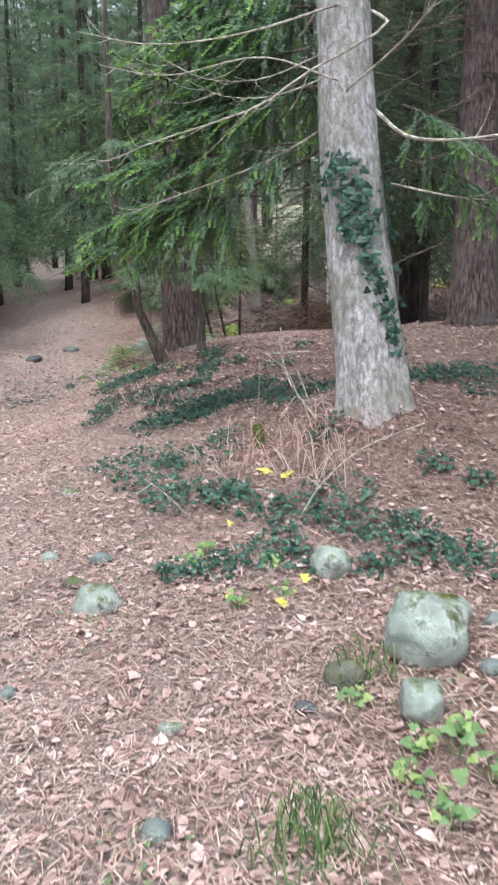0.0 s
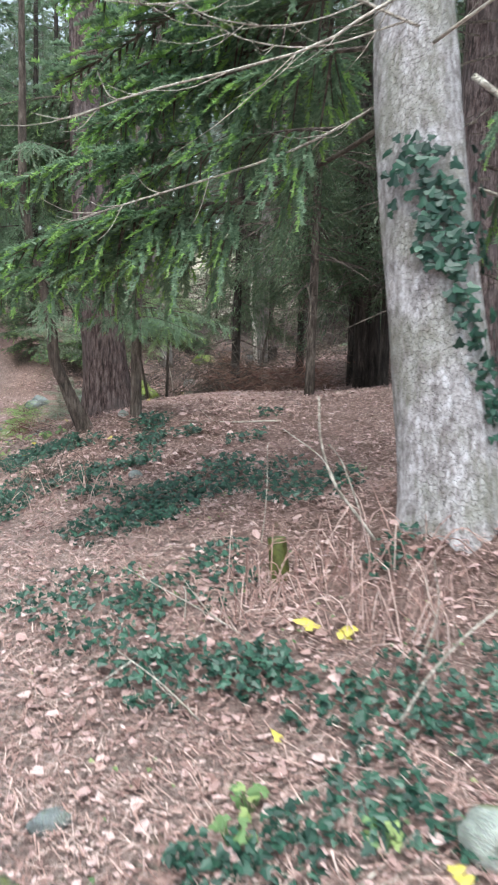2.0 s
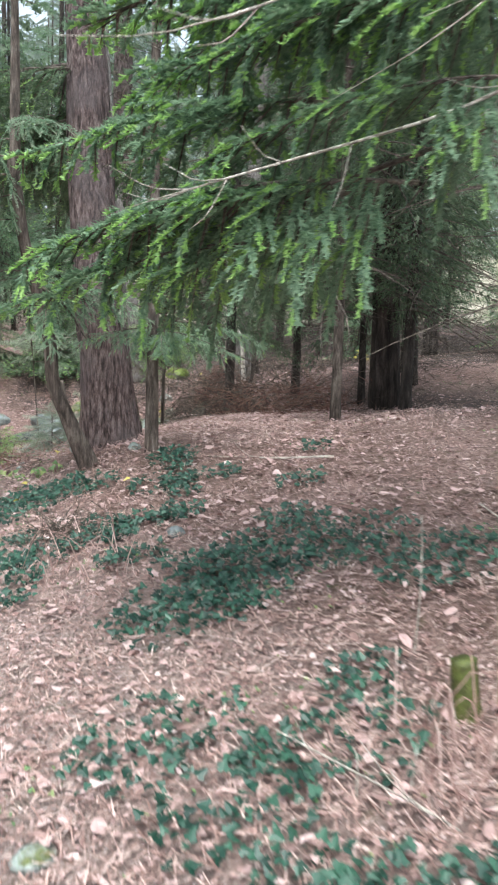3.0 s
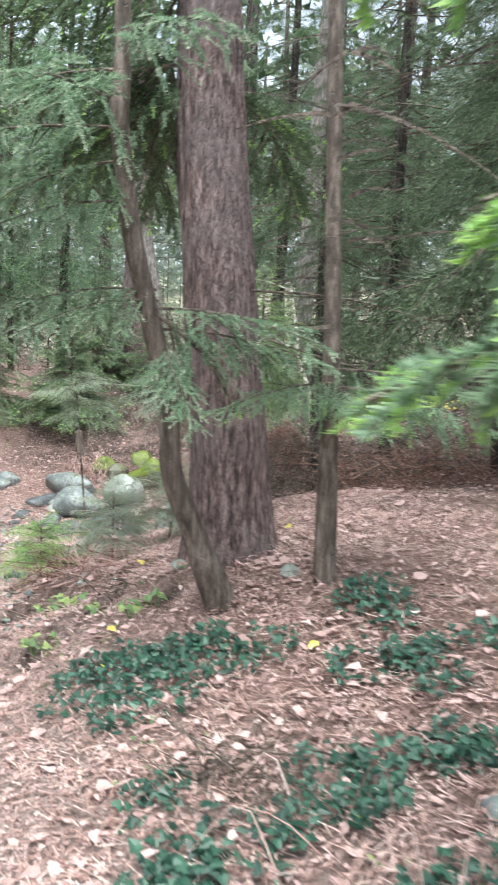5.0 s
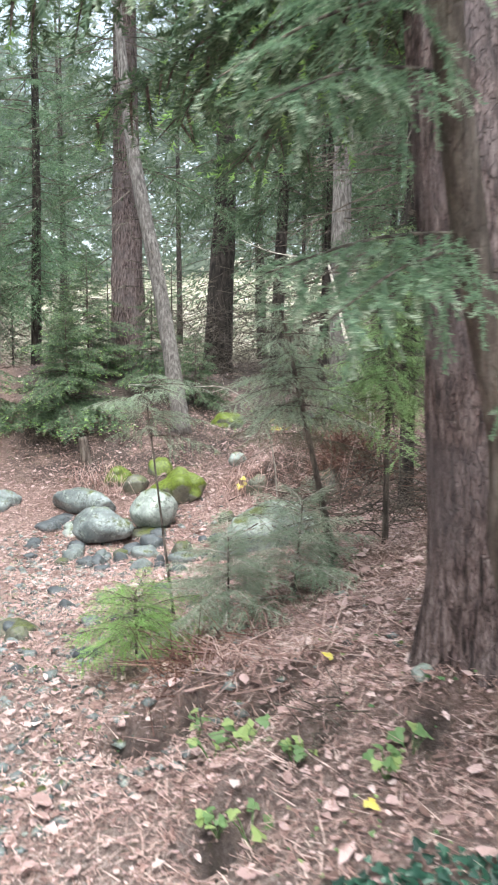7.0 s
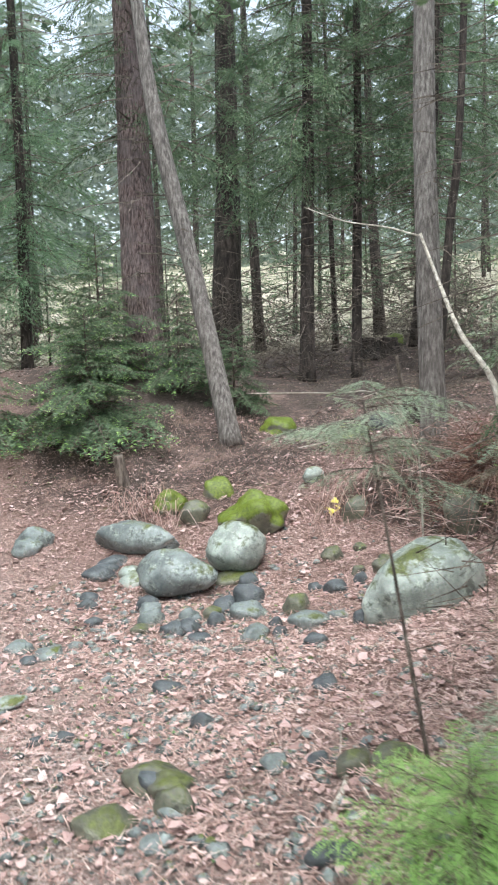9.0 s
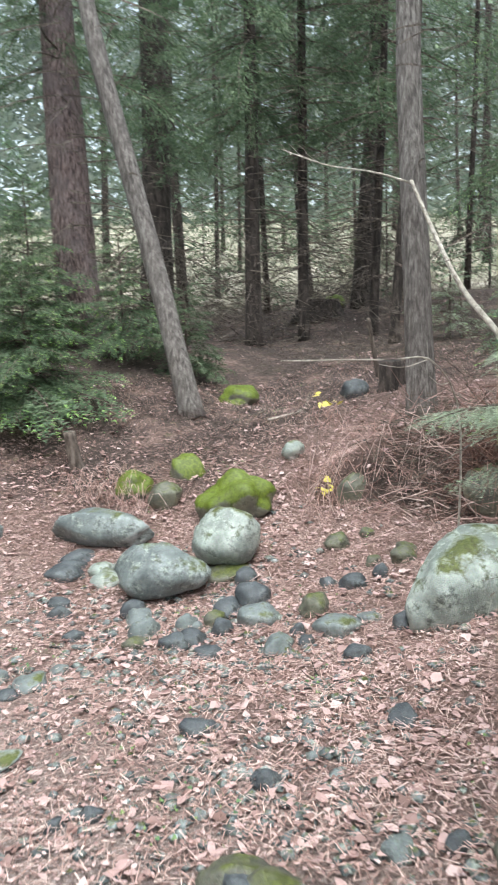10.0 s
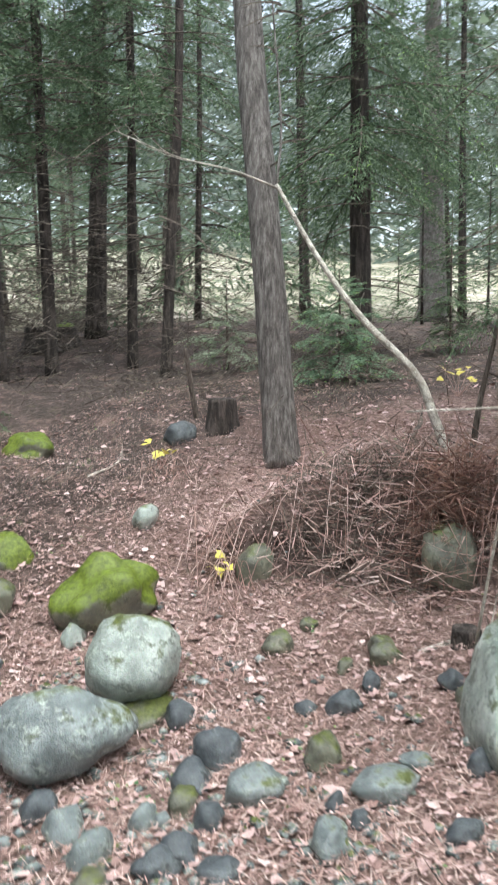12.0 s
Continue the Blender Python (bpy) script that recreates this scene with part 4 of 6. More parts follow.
# bent bare pole leaning on the grey spruce
P = thing("bent_sapling", "bent bare pale sapling leaning against the grey spruce", "tree", (0.75, 14.0, gz(0.75, 14.0) - 0.05))
trunk_part(P, [(0.75, 14.0, P.location.z), (0.74, 14.12, 0.78), (0.735, 14.25, 1.04), (0.70, 14.6, 1.37), (0.73, 14.95, 1.76), (0.725, 15.26, 2.22)],
           [0.03, 0.026, 0.021, 0.017, 0.013], M_TWIG_PALE, 12, 60, 0.002, 0.3, 3, 9.0, "stem")
branch_part(P, [(0.725, 15.26, 2.21), (0.83, 15.3, 2.6), (0.9, 15.4, 3.2), (1.02, 15.6, 4.4)], 0.01, 0.004, M_BARK_GREY, "dark upper stem", 3, 16)
branch_part(P, [(0.72, 15.25, 2.2), (0.48, 15.42, 2.3), (0.2, 15.65, 2.38), (-0.06, 15.9, 2.53)], 0.009, 0.003, M_TWIG_PALE, "pale bare side branch", 6, 15)
P2 = thing("bare_sapling", "thin bare brown sapling beside the brush heap", "tree", (0.82, 13.93, gz(0.82, 13.93) - 0.05))
trunk_part(P2, [(0.82, 13.93, P2.location.z), (0.85, 13.9, 0.86), (0.95, 13.84, 1.36), (1.05, 13.76, 2.2)], [0.02, 0.014, 0.008], M_BARK_BROWN, 10, 30, 0.001, 0.2, 5, 9.0, "stem")


# ---- young spruces ----
def young_spruce(x, y, h, reach, mats, kinds, count, label, seed, lean=(0.0, 0.0), z0=0.12, droop=0.1, name="young_spruce", r=0.018):
    z = gz(x, y) - 0.03
    t = thing(name, label, "tree", (x, y, z), "young spruces")
    trunk_part(t, [(x, y, z), (x + lean[0] * 0.5, y + lean[1] * 0.5, z + h * 0.5), (x + lean[0] * 0.93, y + lean[1] * 0.93, z + h * 0.93)], [r, r * 0.7, 0.004], M_BARK_BROWN, 8, 14, 0.001, 0.2, seed)
    part("crown", crown_mesh("crown", seed, h * z0, h * 0.95, reach, reach * (0.4 if h < 1.0 else 0.2), count, kinds, mats, droop,
                             lambda zz: (lean[0] * zz / h, lean[1] * zz / h)), t)
    return t


GREEN = "young green spruce with dense boughs"
young_spruce(-1.55, 19.0, 1.9, 1.0, NEEDLES, MID, 60, GREEN, 115)
young_spruce(-1.9, 17.5, 1.5, 1.0, NEEDLES, MID, 90, GREEN, 101)
young_spruce(-0.72, 18.4, 1.4, 0.85, NEEDLES, MID, 46, GREEN, 102)
young_spruce(-0.2, 17.9, 1.0, 0.7, DARK, MID, 40, GREEN, 103)
young_spruce(-3.1, 18.0, 1.6, 1.0, NEEDLES, MID, 48, GREEN, 104)
Q = young_spruce(-1.55, 11.2, 1.32, 0.32, PALE, SPARSE, 12, "spindly pale young spruce with foliage at the top", 105, (-0.12, 0.25), 0.72, 0.0, "spruce_sapling", 0.008)
for k in range(11):
    a = k * 0.75
    bough_part(Q, (-1.65, 11.42, Q.location.z + 1.05 + 0.022 * k), (math.cos(a), math.sin(a), 0.05), 0.32, SHRUB[k % 2], PALE)
young_spruce(-0.45, 11.05, 1.75, 0.5, BRIGHT, SHRUB, 80, "young spruce with bright green boughs on a dark stem", 106, (0.03, 0.05), 0.42)
young_spruce(-0.74, 11.0, 1.6, 0.5, PALE, SHRUB, 56, "thin greyish young spruce half dead", 107, (-0.4, -0.1), 0.48)
young_spruce(-0.62, 11.4, 1.45, 0.45, DRY, SHRUB, 24, "thin greyish young spruce half dead", 108, (-0.3, 0.0), 0.45)
young_spruce(-1.4, 10.6, 0.5, 0.42, SOFT, SHRUB, 46, "low pale-green spruce seedling in the litter", 109, (0.0, 0.0), 0.25, -0.1, r=0.007)
young_spruce(-1.05, 10.75, 0.54, 0.45, SOFT, SHRUB, 46, "low pale-green spruce seedling in the litter", 110, (0.05, 0.0), 0.25, -0.1, r=0.007)
young_spruce(-1.82, 10.55, 0.4, 0.42, [M_TIP, M_BRIGHT, M_TWIG], SHRUB, 40, "bright green spruce seedling at the trail edge", 111, (0, 0), 0.4, 0.0, r=0.007)
young_spruce(3.1, 16.4, 1.2, 0.75, FRESH, MID, 60, GREEN, 112)
young_spruce(3.35, 18.1, 1.2, 0.7, PALE, MID, 30, GREEN, 113)
young_spruce(5.4, 16.4, 1.9, 0.6, NEEDLES, MID, 40, GREEN, 114)

for k, (x, y) in enumerate(((-7.4, 16.2), (-6.9, 20.0), (-5.6, 24.0), (-8.6, 21.5), (-9.5, 26.0), (-6.6, 27.5), (-4.4, 29.0))):
    forest_tree(x, y, 0.13, (0.1, 0.0), None, LOW_CROWNS[k % 4], TWIGS[k % 3], "dark spruce with drooping boughs beyond the trail", turn=k * 1.1, size=1.25)

GREEN_CROWNS = [crown_mesh("crown", 120 + k, 1.3, 7.0, 1.9, 0.5, 64, NEAR, MINT, 0.3) for k in range(2)]
for k, (x, y) in enumerate(((-2.3, 22.3), (-3.9, 22.6), (-7.4, 18.0), (-6.6, 13.6), (-5.9, 10.2), (-6.0, 14.9), (-6.4, 17.6), (-5.5, 21.2), (-7.6, 23.5), (-4.5, 19.0), (-9.0, 19.0))):
    forest_tree(x, y, 0.09, (0.1, 0.1), None, GREEN_CROWNS[k % 2], TWIGS[k % 3], "green spruce with full boughs beside the trail", turn=k * 1.3, size=1.1)

for k, (x, y, sz) in enumerate(((0.35, 12.5, 0.7), (1.25, 13.2, 0.75), (1.75, 10.7, 0.7))):
    forest_tree(x, y, 0.05, (0.05, 0.1), None, NEAR_CROWNS[k], TWIGS[k % 3], "dark young spruce with drooping boughs", turn=k * 2.1, size=sz)

BROAD = crown_mesh("crown", 140, 2.0, 8.0, 2.1, 0.6, 70, NEAR, NEEDLES, 0.35)
forest_tree(4.4, 17.0, 0.12, (0.1, 0.1), None, BROAD, TWIGS[0], "broad spruce with heavy green boughs over bare lower twigs", turn=0.7)

# woods all round, thinned along the trail and before the clearing
rng = np.random.default_rng(77)
made = 0
spots = [(4.4, 17.0), (1.87, 8.45), (-0.95, 19.4), (1.15, 22.9), (1.45, 19.8), (2.32, 20.0), (4.2, 21.5), (3.1, 19.44), (2.85, 18.6), (0.95, 15.42), (2.5, 12.6), (2.75, 13.6)]
for k in range(5000):
    x, y = (rng.uniform(-19, 22), rng.uniform(6, 44)) if k % 12 else (rng.uniform(-10, 12), rng.uniform(-6, 8))
    far = math.hypot(x + 0.8, y - 10.5)
    if (y < 23 and trail_distance(np.array(x), np.array(y)) < (3.6 if y < 16 else 2.5)) or (y < 4 and far > 12):
        continue
    if -4.6 < x < 4.2 and -1.5 < y < 20.3 and not (x > 2.0 and y < 16) and not (x > 1.3 and 9.5 < y < 13.0):
        continue
    if x > 3 and 11.5 < y < 20.5 and (x < 9 or rng.random() < 0.5):
        continue
    if y + 0.4 * x > 30 and x > -6 and rng.random() < 0.45:
        continue
    if x < 3.4 and y < 7.5 and x > -5:
        continue
    gap = 2.3 if y > 19 and x > -4 else (1.3 if far < 16 else 1.75)
    if any((x - a) ** 2 + (y - b) ** 2 < gap ** 2 for a, b in spots):
        continue
    spots.append((x, y))
    young = rng.random() < (0.33 if far < 16 else 0.45)
    if young:
        z = gz(x, y) - 0.03
        t = thing("young_spruce", "young green spruce under the tall trees", "tree", (x, y, z), "young spruces")
        sz = rng.uniform(0.6, 1.4)
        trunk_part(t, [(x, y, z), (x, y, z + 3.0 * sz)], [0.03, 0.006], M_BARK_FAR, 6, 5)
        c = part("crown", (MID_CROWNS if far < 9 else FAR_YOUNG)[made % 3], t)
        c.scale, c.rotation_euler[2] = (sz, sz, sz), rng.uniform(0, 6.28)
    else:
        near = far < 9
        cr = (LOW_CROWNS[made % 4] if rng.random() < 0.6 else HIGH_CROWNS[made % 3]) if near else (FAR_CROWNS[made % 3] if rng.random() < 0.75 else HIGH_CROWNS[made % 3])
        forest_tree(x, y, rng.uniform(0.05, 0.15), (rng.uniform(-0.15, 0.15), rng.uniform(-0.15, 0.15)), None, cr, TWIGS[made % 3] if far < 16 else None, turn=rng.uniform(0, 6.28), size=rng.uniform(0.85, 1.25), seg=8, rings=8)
    made += 1
    if made >= 215:
        break


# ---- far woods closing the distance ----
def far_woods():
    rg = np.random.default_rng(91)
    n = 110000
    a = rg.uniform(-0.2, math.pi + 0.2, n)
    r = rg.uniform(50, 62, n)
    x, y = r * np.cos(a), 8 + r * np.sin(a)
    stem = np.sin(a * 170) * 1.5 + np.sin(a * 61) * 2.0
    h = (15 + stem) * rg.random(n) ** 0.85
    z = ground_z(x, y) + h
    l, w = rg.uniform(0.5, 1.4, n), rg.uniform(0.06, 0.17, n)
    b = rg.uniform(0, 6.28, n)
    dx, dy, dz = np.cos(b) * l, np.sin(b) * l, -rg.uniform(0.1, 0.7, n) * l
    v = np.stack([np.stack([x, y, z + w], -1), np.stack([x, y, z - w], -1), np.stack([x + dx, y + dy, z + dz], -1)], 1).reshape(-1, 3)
    single("far_woods", raw_mesh("far_woods", v, np.arange(3 * n).reshape(-1, 3), [M_FAR_HAZE]), "far spruce woods in haze-paled green closing the view", "woods", kind="stuff")


far_woods()


# ---- stones ----
def rock_mesh(name, seed, w, d, h, mat, sub=3, rough=0.16, flat=0.0):
    bm = bmesh.new()
    bmesh.ops.create_icosphere(bm, subdivisions=sub, radius=0.5)
    for v in bm.verts:
        p = v.co.normalized()
        q = p * 1.25 + Vector((seed * 7.1, seed * 3.3, seed * 1.7))
        k = 1 + rough * noise.noise(q) * 1.7 + rough * 0.4 * noise.noise(q * 3.1) + 0.055 * noise.noise(q * 6) + 0.03 * noise.noise(q * 13)
        c = p * 0.5 * k
        # worn facets
        for n in range(4):
            a = Vector((math.sin(seed * 2.1 + n * 1.9), math.cos(seed * 1.3 + n * 2.7), math.sin(seed + n * 3.3) * 0.8)).normalized()
            o = c.dot(a) - 0.40
            if o > 0:
                c -= a * o * 0.7
        c.z = max(c.z, -0.36) if flat == 0 else min(max(c.z, -0.36), flat)
        v.co = (c.x * w, c.y * d, c.z * h)
    me = bpy.data.meshes.new(name)
    bm.to_mesh(me)
    bm.free()
    me.polygons.foreach_set("use_smooth", [True] * len(me.polygons))
    me.materials.append(mat)
    return me


STONE_LABEL = {"dark": "smooth dark grey cobble half sunk in litter", "grey": "rounded blue-grey stone in the litter", "pale": "flat pale grey stone", "moss": "brownish stone with patches of moss"}
stone_no = 0


def stone(x, y, w, h, tone):
    global stone_no
    stone_no += 1
    rr = random.Random(stone_no)
    d = w * rr.uniform(0.6, 0.95)
    hh = min(h, w * 0.75)
    me = rock_mesh("stone", stone_no, w * 1.04, d, hh * 1.25, M_STONE[tone], 3, 0.2)
    single("stone", me, STONE_LABEL[tone], "stone", (x, y, gz(x, y) + hh * 0.22), (rr.uniform(-0.15, 0.15), rr.uniform(-0.15, 0.15), rr.uniform(-0.6, 0.6)), "cobbles of the stream bed")


def boulder(x, y, z, w, d, h, rz, tone, seed, label, rough=0.15, tilt=(0, 0), sub=4):
    me = rock_mesh("boulder", seed, w, d, h, M_STONE[tone], sub, rough)
    single("boulder", me, label, "boulder", (x, y, z), (tilt[0], tilt[1], rz))


boulder(-0.52, 12.98, -0.09, 0.84, 0.6, 0.58, 0.25, "pale", 3, "large pale greenish boulder at the edge of the stream bed", 0.14)
boulder(-1.22, 14.55, -0.14, 0.45, 0.40, 0.40, -0.4, "pale", 5, "round pale boulder speckled with lichen", 0.08)
boulder(-1.72, 14.42, -0.24, 0.54, 0.40, 0.34, -0.5, "grey", 8, "low grey-blue boulder in the stream bed", 0.15)
boulder(-0.90, 15.15, -0.08, 0.56, 0.40, 0.44, -0.6, "green", 12, "angular boulder covered in bright green moss", 0.2, (0.1, -0.5))
boulder(-0.95, 15.95, 0.0, 0.32, 0.3, 0.33, 0.2, "green", 13, "small mossy boulder on the bank", 0.15)
boulder(-1.42, 15.9, -0.05, 0.32, 0.3, 0.28, 0.6, "green", 14, "mossy boulder among dry grass", 0.18)
boulder(-1.27, 15.6, -0.08, 0.26, 0.24, 0.24, 0.3, "moss", 15, "brown-green boulder beside the mossy one", 0.15)
boulder(0.08, 17.2, gz(0.08, 17.2) + 0.03, 0.44, 0.36, 0.24, 0.1, "green", 16, "low mossy boulder under the trees", 0.18)
boulder(-1.82, 15.35, -0.19, 0.78, 0.3, 0.28, -0.75, "grey", 18, "long grey boulder lying across the bank", 0.14)
boulder(-0.16, 14.72, 0.0, 0.26, 0.22, 0.26, 0.1, "moss", 19, "round stone half buried under the bank", 0.1)
boulder(0.79, 3.64, 0.07, 0.31, 0.28, 0.29, 0.3, "pale", 33, "grey-green mossy boulder beside the trail", 0.17)
boulder(0.72, 3.28, -0.01, 0.17, 0.15, 0.16, 0.9, "pale", 22, "pale rounded stone beside the trail", 0.15)
boulder(0.46, 4.22, 0.08, 0.18, 0.13, 0.17, -0.5, "pale", 23, "smooth pale green stone among ivy", 0.12)
boulder(0.22, 13.75, 0.12, 0.34, 0.3, 0.4, 0.4, "moss", 24, "dark boulder under dead fern", 0.15)
boulder(4.0, 22.0, gz(4.0, 22.0) + 0.07, 0.5, 0.4, 0.3, 0.9, "green", 26, "small mossy boulder far in the wood", 0.15)

stone(-2.17, 14.97, 0.238, 0.111, 'dark')
stone(-1.95, 14.80, 0.203, 0.094, 'pale')
stone(-2.04, 15.21, 0.249, 0.083, 'dark')
stone(-2.32, 14.45, 0.137, 0.086, 'dark')
stone(-1.96, 14.08, 0.172, 0.110, 'grey')
stone(-2.07, 13.79, 0.116, 0.071, 'moss')
stone(-1.88, 13.68, 0.160, 0.089, 'dark')
stone(-1.74, 13.91, 0.128, 0.095, 'grey')
stone(-1.59, 13.87, 0.149, 0.081, 'moss')
stone(-1.76, 13.52, 0.156, 0.056, 'dark')
stone(-1.31, 13.95, 0.217, 0.161, 'dark')
stone(-1.41, 13.68, 0.238, 0.125, 'grey')
stone(-1.22, 14.26, 0.179, 0.104, 'dark')
stone(-1.48, 13.30, 0.197, 0.103, 'grey')
stone(-1.15, 13.29, 0.236, 0.106, 'grey')
stone(-1.12, 13.58, 0.178, 0.119, 'moss')
stone(-0.97, 13.28, 0.113, 0.044, 'grey')
stone(-1.25, 12.94, 0.143, 0.080, 'dark')
stone(-2.33, 14.06, 0.113, 0.067, 'dark')
stone(-2.48, 13.69, 0.092, 0.049, 'grey')
stone(-2.80, 13.71, 0.180, 0.090, 'grey')
stone(-2.64, 13.58, 0.177, 0.071, 'grey')
stone(-2.75, 13.49, 0.103, 0.052, 'dark')
stone(-1.48, 12.25, 0.136, 0.061, 'dark')
stone(-2.12, 12.74, 0.156, 0.071, 'dark')
stone(-2.08, 12.18, 0.095, 0.073, 'dark')
stone(-2.38, 11.75, 0.195, 0.108, 'moss')
stone(-2.35, 11.51, 0.149, 0.112, 'moss')
stone(-2.58, 11.53, 0.210, 0.081, 'moss')
stone(-2.87, 12.86, 0.160, 0.053, 'pale')
stone(-2.39, 12.97, 0.068, 0.047, 'grey')
stone(-2.77, 12.31, 0.075, 0.042, 'dark')
stone(-2.65, 12.32, 0.076, 0.051, 'dark')
stone(-1.82, 11.52, 0.089, 0.064, 'dark')
stone(-1.96, 11.60, 0.108, 0.061, 'grey')
stone(-1.63, 11.51, 0.062, 0.047, 'grey')
stone(-2.66, 15.69, 0.237, 0.146, 'grey')
stone(-0.59, 14.21, 0.145, 0.153, 'moss')
stone(-1.33, 13.38, 0.087, 0.069, 'dark')
stone(-1.28, 14.44, 0.344, 0.092, 'moss')
stone(-0.63, 13.68, 0.110, 0.088, 'dark')
stone(-0.61, 14.22, 0.135, 0.092, 'moss')
stone(-0.56, 13.86, 0.102, 0.092, 'moss')
stone(-0.43, 13.73, 0.159, 0.103, 'moss')
stone(-0.55, 13.23, 0.091, 0.096, 'moss')
stone(-0.49, 13.37, 0.133, 0.081, 'dark')
stone(-0.92, 13.04, 0.120, 0.132, 'dark')
stone(-0.97, 13.26, 0.129, 0.050, 'grey')
stone(-1.34, 13.27, 0.095, 0.057, 'dark')
stone(-0.39, 14.19, 0.101, 0.061, 'moss')
stone(-1.13, 15.10, 0.147, 0.136, 'pale')
stone(-0.89, 13.84, 0.095, 0.067, 'dark')
stone(-1.61, 13.72, 0.130, 0.110, 'dark')
stone(-1.48, 13.93, 0.170, 0.102, 'dark')
stone(-1.70, 13.86, 0.083, 0.099, 'grey')
stone(-1.79, 13.68, 0.148, 0.093, 'dark')
stone(-1.98, 13.89, 0.167, 0.167, 'grey')
stone(-1.94, 14.25, 0.163, 0.102, 'dark')
stone(-0.80, 13.70, 0.166, 0.095, 'dark')
stone(-0.18, 15.60, 0.211, 0.176, 'pale')
stone(0.88, 16.36, 0.262, 0.218, 'dark')
stone(-2.36, 11.72, 0.171, 0.086, 'dark')
stone(-2.34, 11.50, 0.136, 0.054, 'grey')
stone(-2.02, 10.99, 0.115, 0.069, 'dark')
stone(-2.46, 10.47, 0.114, 0.087, 'dark')
stone(-2.60, 15.82, 0.289, 0.167, 'grey')
stone(-2.07, 12.21, 0.117, 0.052, 'dark')
stone(-2.45, 11.34, 0.103, 0.041, 'grey')
stone(-2.18, 10.79, 0.078, 0.048, 'grey')
stone(-2.28, 11.19, 0.073, 0.044, 'grey')
stone(-2.34, 10.95, 0.076, 0.049, 'dark')
stone(0.48, 3.46, 0.142, 0.118, 'moss')
stone(-0.51, 4.07, 0.204, 0.120, 'pale')
stone(-0.04, 2.76, 0.089, 0.071, 'grey')
stone(-0.08, 3.25, 0.081, 0.047, 'pale')
stone(-0.87, 4.54, 0.099, 0.055, 'pale')
stone(-1.01, 5.41, 0.107, 0.047, 'pale')
stone(-0.70, 3.47, 0.072, 0.052, 'grey')
stone(0.35, 3.33, 0.084, 0.047, 'dark')
stone(1.06, 3.81, 0.083, 0.103, 'grey')
stone(0.99, 3.51, 0.083, 0.076, 'grey')
stone(-0.60, 4.47, 0.107, 0.059, 'grey')
stone(-0.68, 4.27, 0.102, 0.051, 'moss')
stone(-4.00, 13.74, 0.3, 0.12, 'dark')
stone(-3.89, 15.50, 0.28, 0.11, 'grey')
stone(-2.32, 11.67, 0.182, 0.088, 'moss')
stone(-2.12, 15.07, 0.206, 0.091, 'dark')
stone(-1.94, 14.92, 0.192, 0.102, 'pale')
stone(-2.29, 14.60, 0.151, 0.075, 'dark')
stone(-1.13, 9.22, 0.071, 0.049, 'pale')
stone(-1.97, 10.96, 0.113, 0.051, 'dark')
stone(-0.73, 8.77, 0.080, 0.080, 'pale')
stone(-0.56, 7.34, 0.081, 0.054, 'grey')

stone(-0.59, 13.25, 0.12, 0.08, 'moss')
stone(-0.40, 13.76, 0.16, 0.1, 'moss')
stone(-1.60, 11.32, 0.2, 0.06, 'moss')
stone(-1.74, 11.38, 0.16, 0.08, 'moss')

# ---- ivy, herbs, leaves ----
ivy_no = 0


def ivy_patch(x, y, r):
    global ivy_no
    ivy_no += 1
    rg = np.random.default_rng(500 + ivy_no)
    r = max(r, 0.06)
    n = int(min(170, 40 + 1200 * r * r * 3))
    ps = []
    for k in range(n):
        a, q = rg.uniform(0, 6.28), r * math.sqrt(rg.random()) * 1.25
        px, py = x + math.cos(a) * q * 1.25, y + math.sin(a) * q
        v, f = ivy_leaf(rg.uniform(0.014, 0.031), rg)
        nrm = np.array((rg.normal(0, 0.4), -0.35 + rg.normal(0, 0.35), 1.0))
        ps.append((turned(v, rg, (px - x, py - y, gz(px, py) - gz(x, y) + rg.uniform(0.015, 0.07)), nrm, rg.uniform(0, 6.28)), f))
    v, f, _ = joined(ps)
    single("ivy_patch", raw_mesh("ivy_patch", v, f, [M_IVY]), "patch of dark green ground ivy on the litter", "ivy", (x, y, gz(x, y)), group="ground ivy", kind="stuff")


def herb(x, y, leaves, size, mat, label, height=0.06, name="herb", spread=0.05):
    rg = np.random.default_rng(int(abs(x * 1000) + abs(y * 100)))
    z = gz(x, y)
    ob = thing(name, label, "plant", (x, y, z))
    for k in range(leaves):
        a = k * 2.4 + rg.uniform(-0.3, 0.3)
        s = size * rg.uniform(0.7, 1.1)
        tip = np.array((math.cos(a) * spread * rg.uniform(0.4, 1.2), math.sin(a) * spread * rg.uniform(0.4, 1.2), height * rg.uniform(0.6, 1.3)))
        v, f = ivy_leaf(s, rg)
        v[:, 1] *= 1.15
        tint = M_HERB_PALE if mat == M_HERB and rg.random() < 0.4 else mat
        part("leaf", raw_mesh("leaf", turned(v, rg, tip, (rg.normal(0, 0.4), -0.4 + rg.normal(0, 0.4), 1.0), a), f, [tint]), ob)
        sv, sf = tube([(0, 0, -0.01), tip * 0.6 + np.array((0, 0, 0.01)), tip], [0.0022, 0.0014], 4)
        part("stalk", raw_mesh("stalk", sv, sf, [M_HERB if mat != M_YELLOW else M_STRAW]), ob)
    return ob


def fallen_leaf(x, y, size, mat, label):
    rg = np.random.default_rng(int(abs(x * 911) + abs(y * 313)))
    v, f = ivy_leaf(size, rg)
    single("fallen_leaf", raw_mesh("fallen_leaf", turned(v, rg, (0, 0, 0), (rg.normal(0, 0.2), -0.35, 1.0), rg.uniform(0, 6.28)), f, [mat]), label, "leaf", (x, y, gz(x, y) + 0.035))


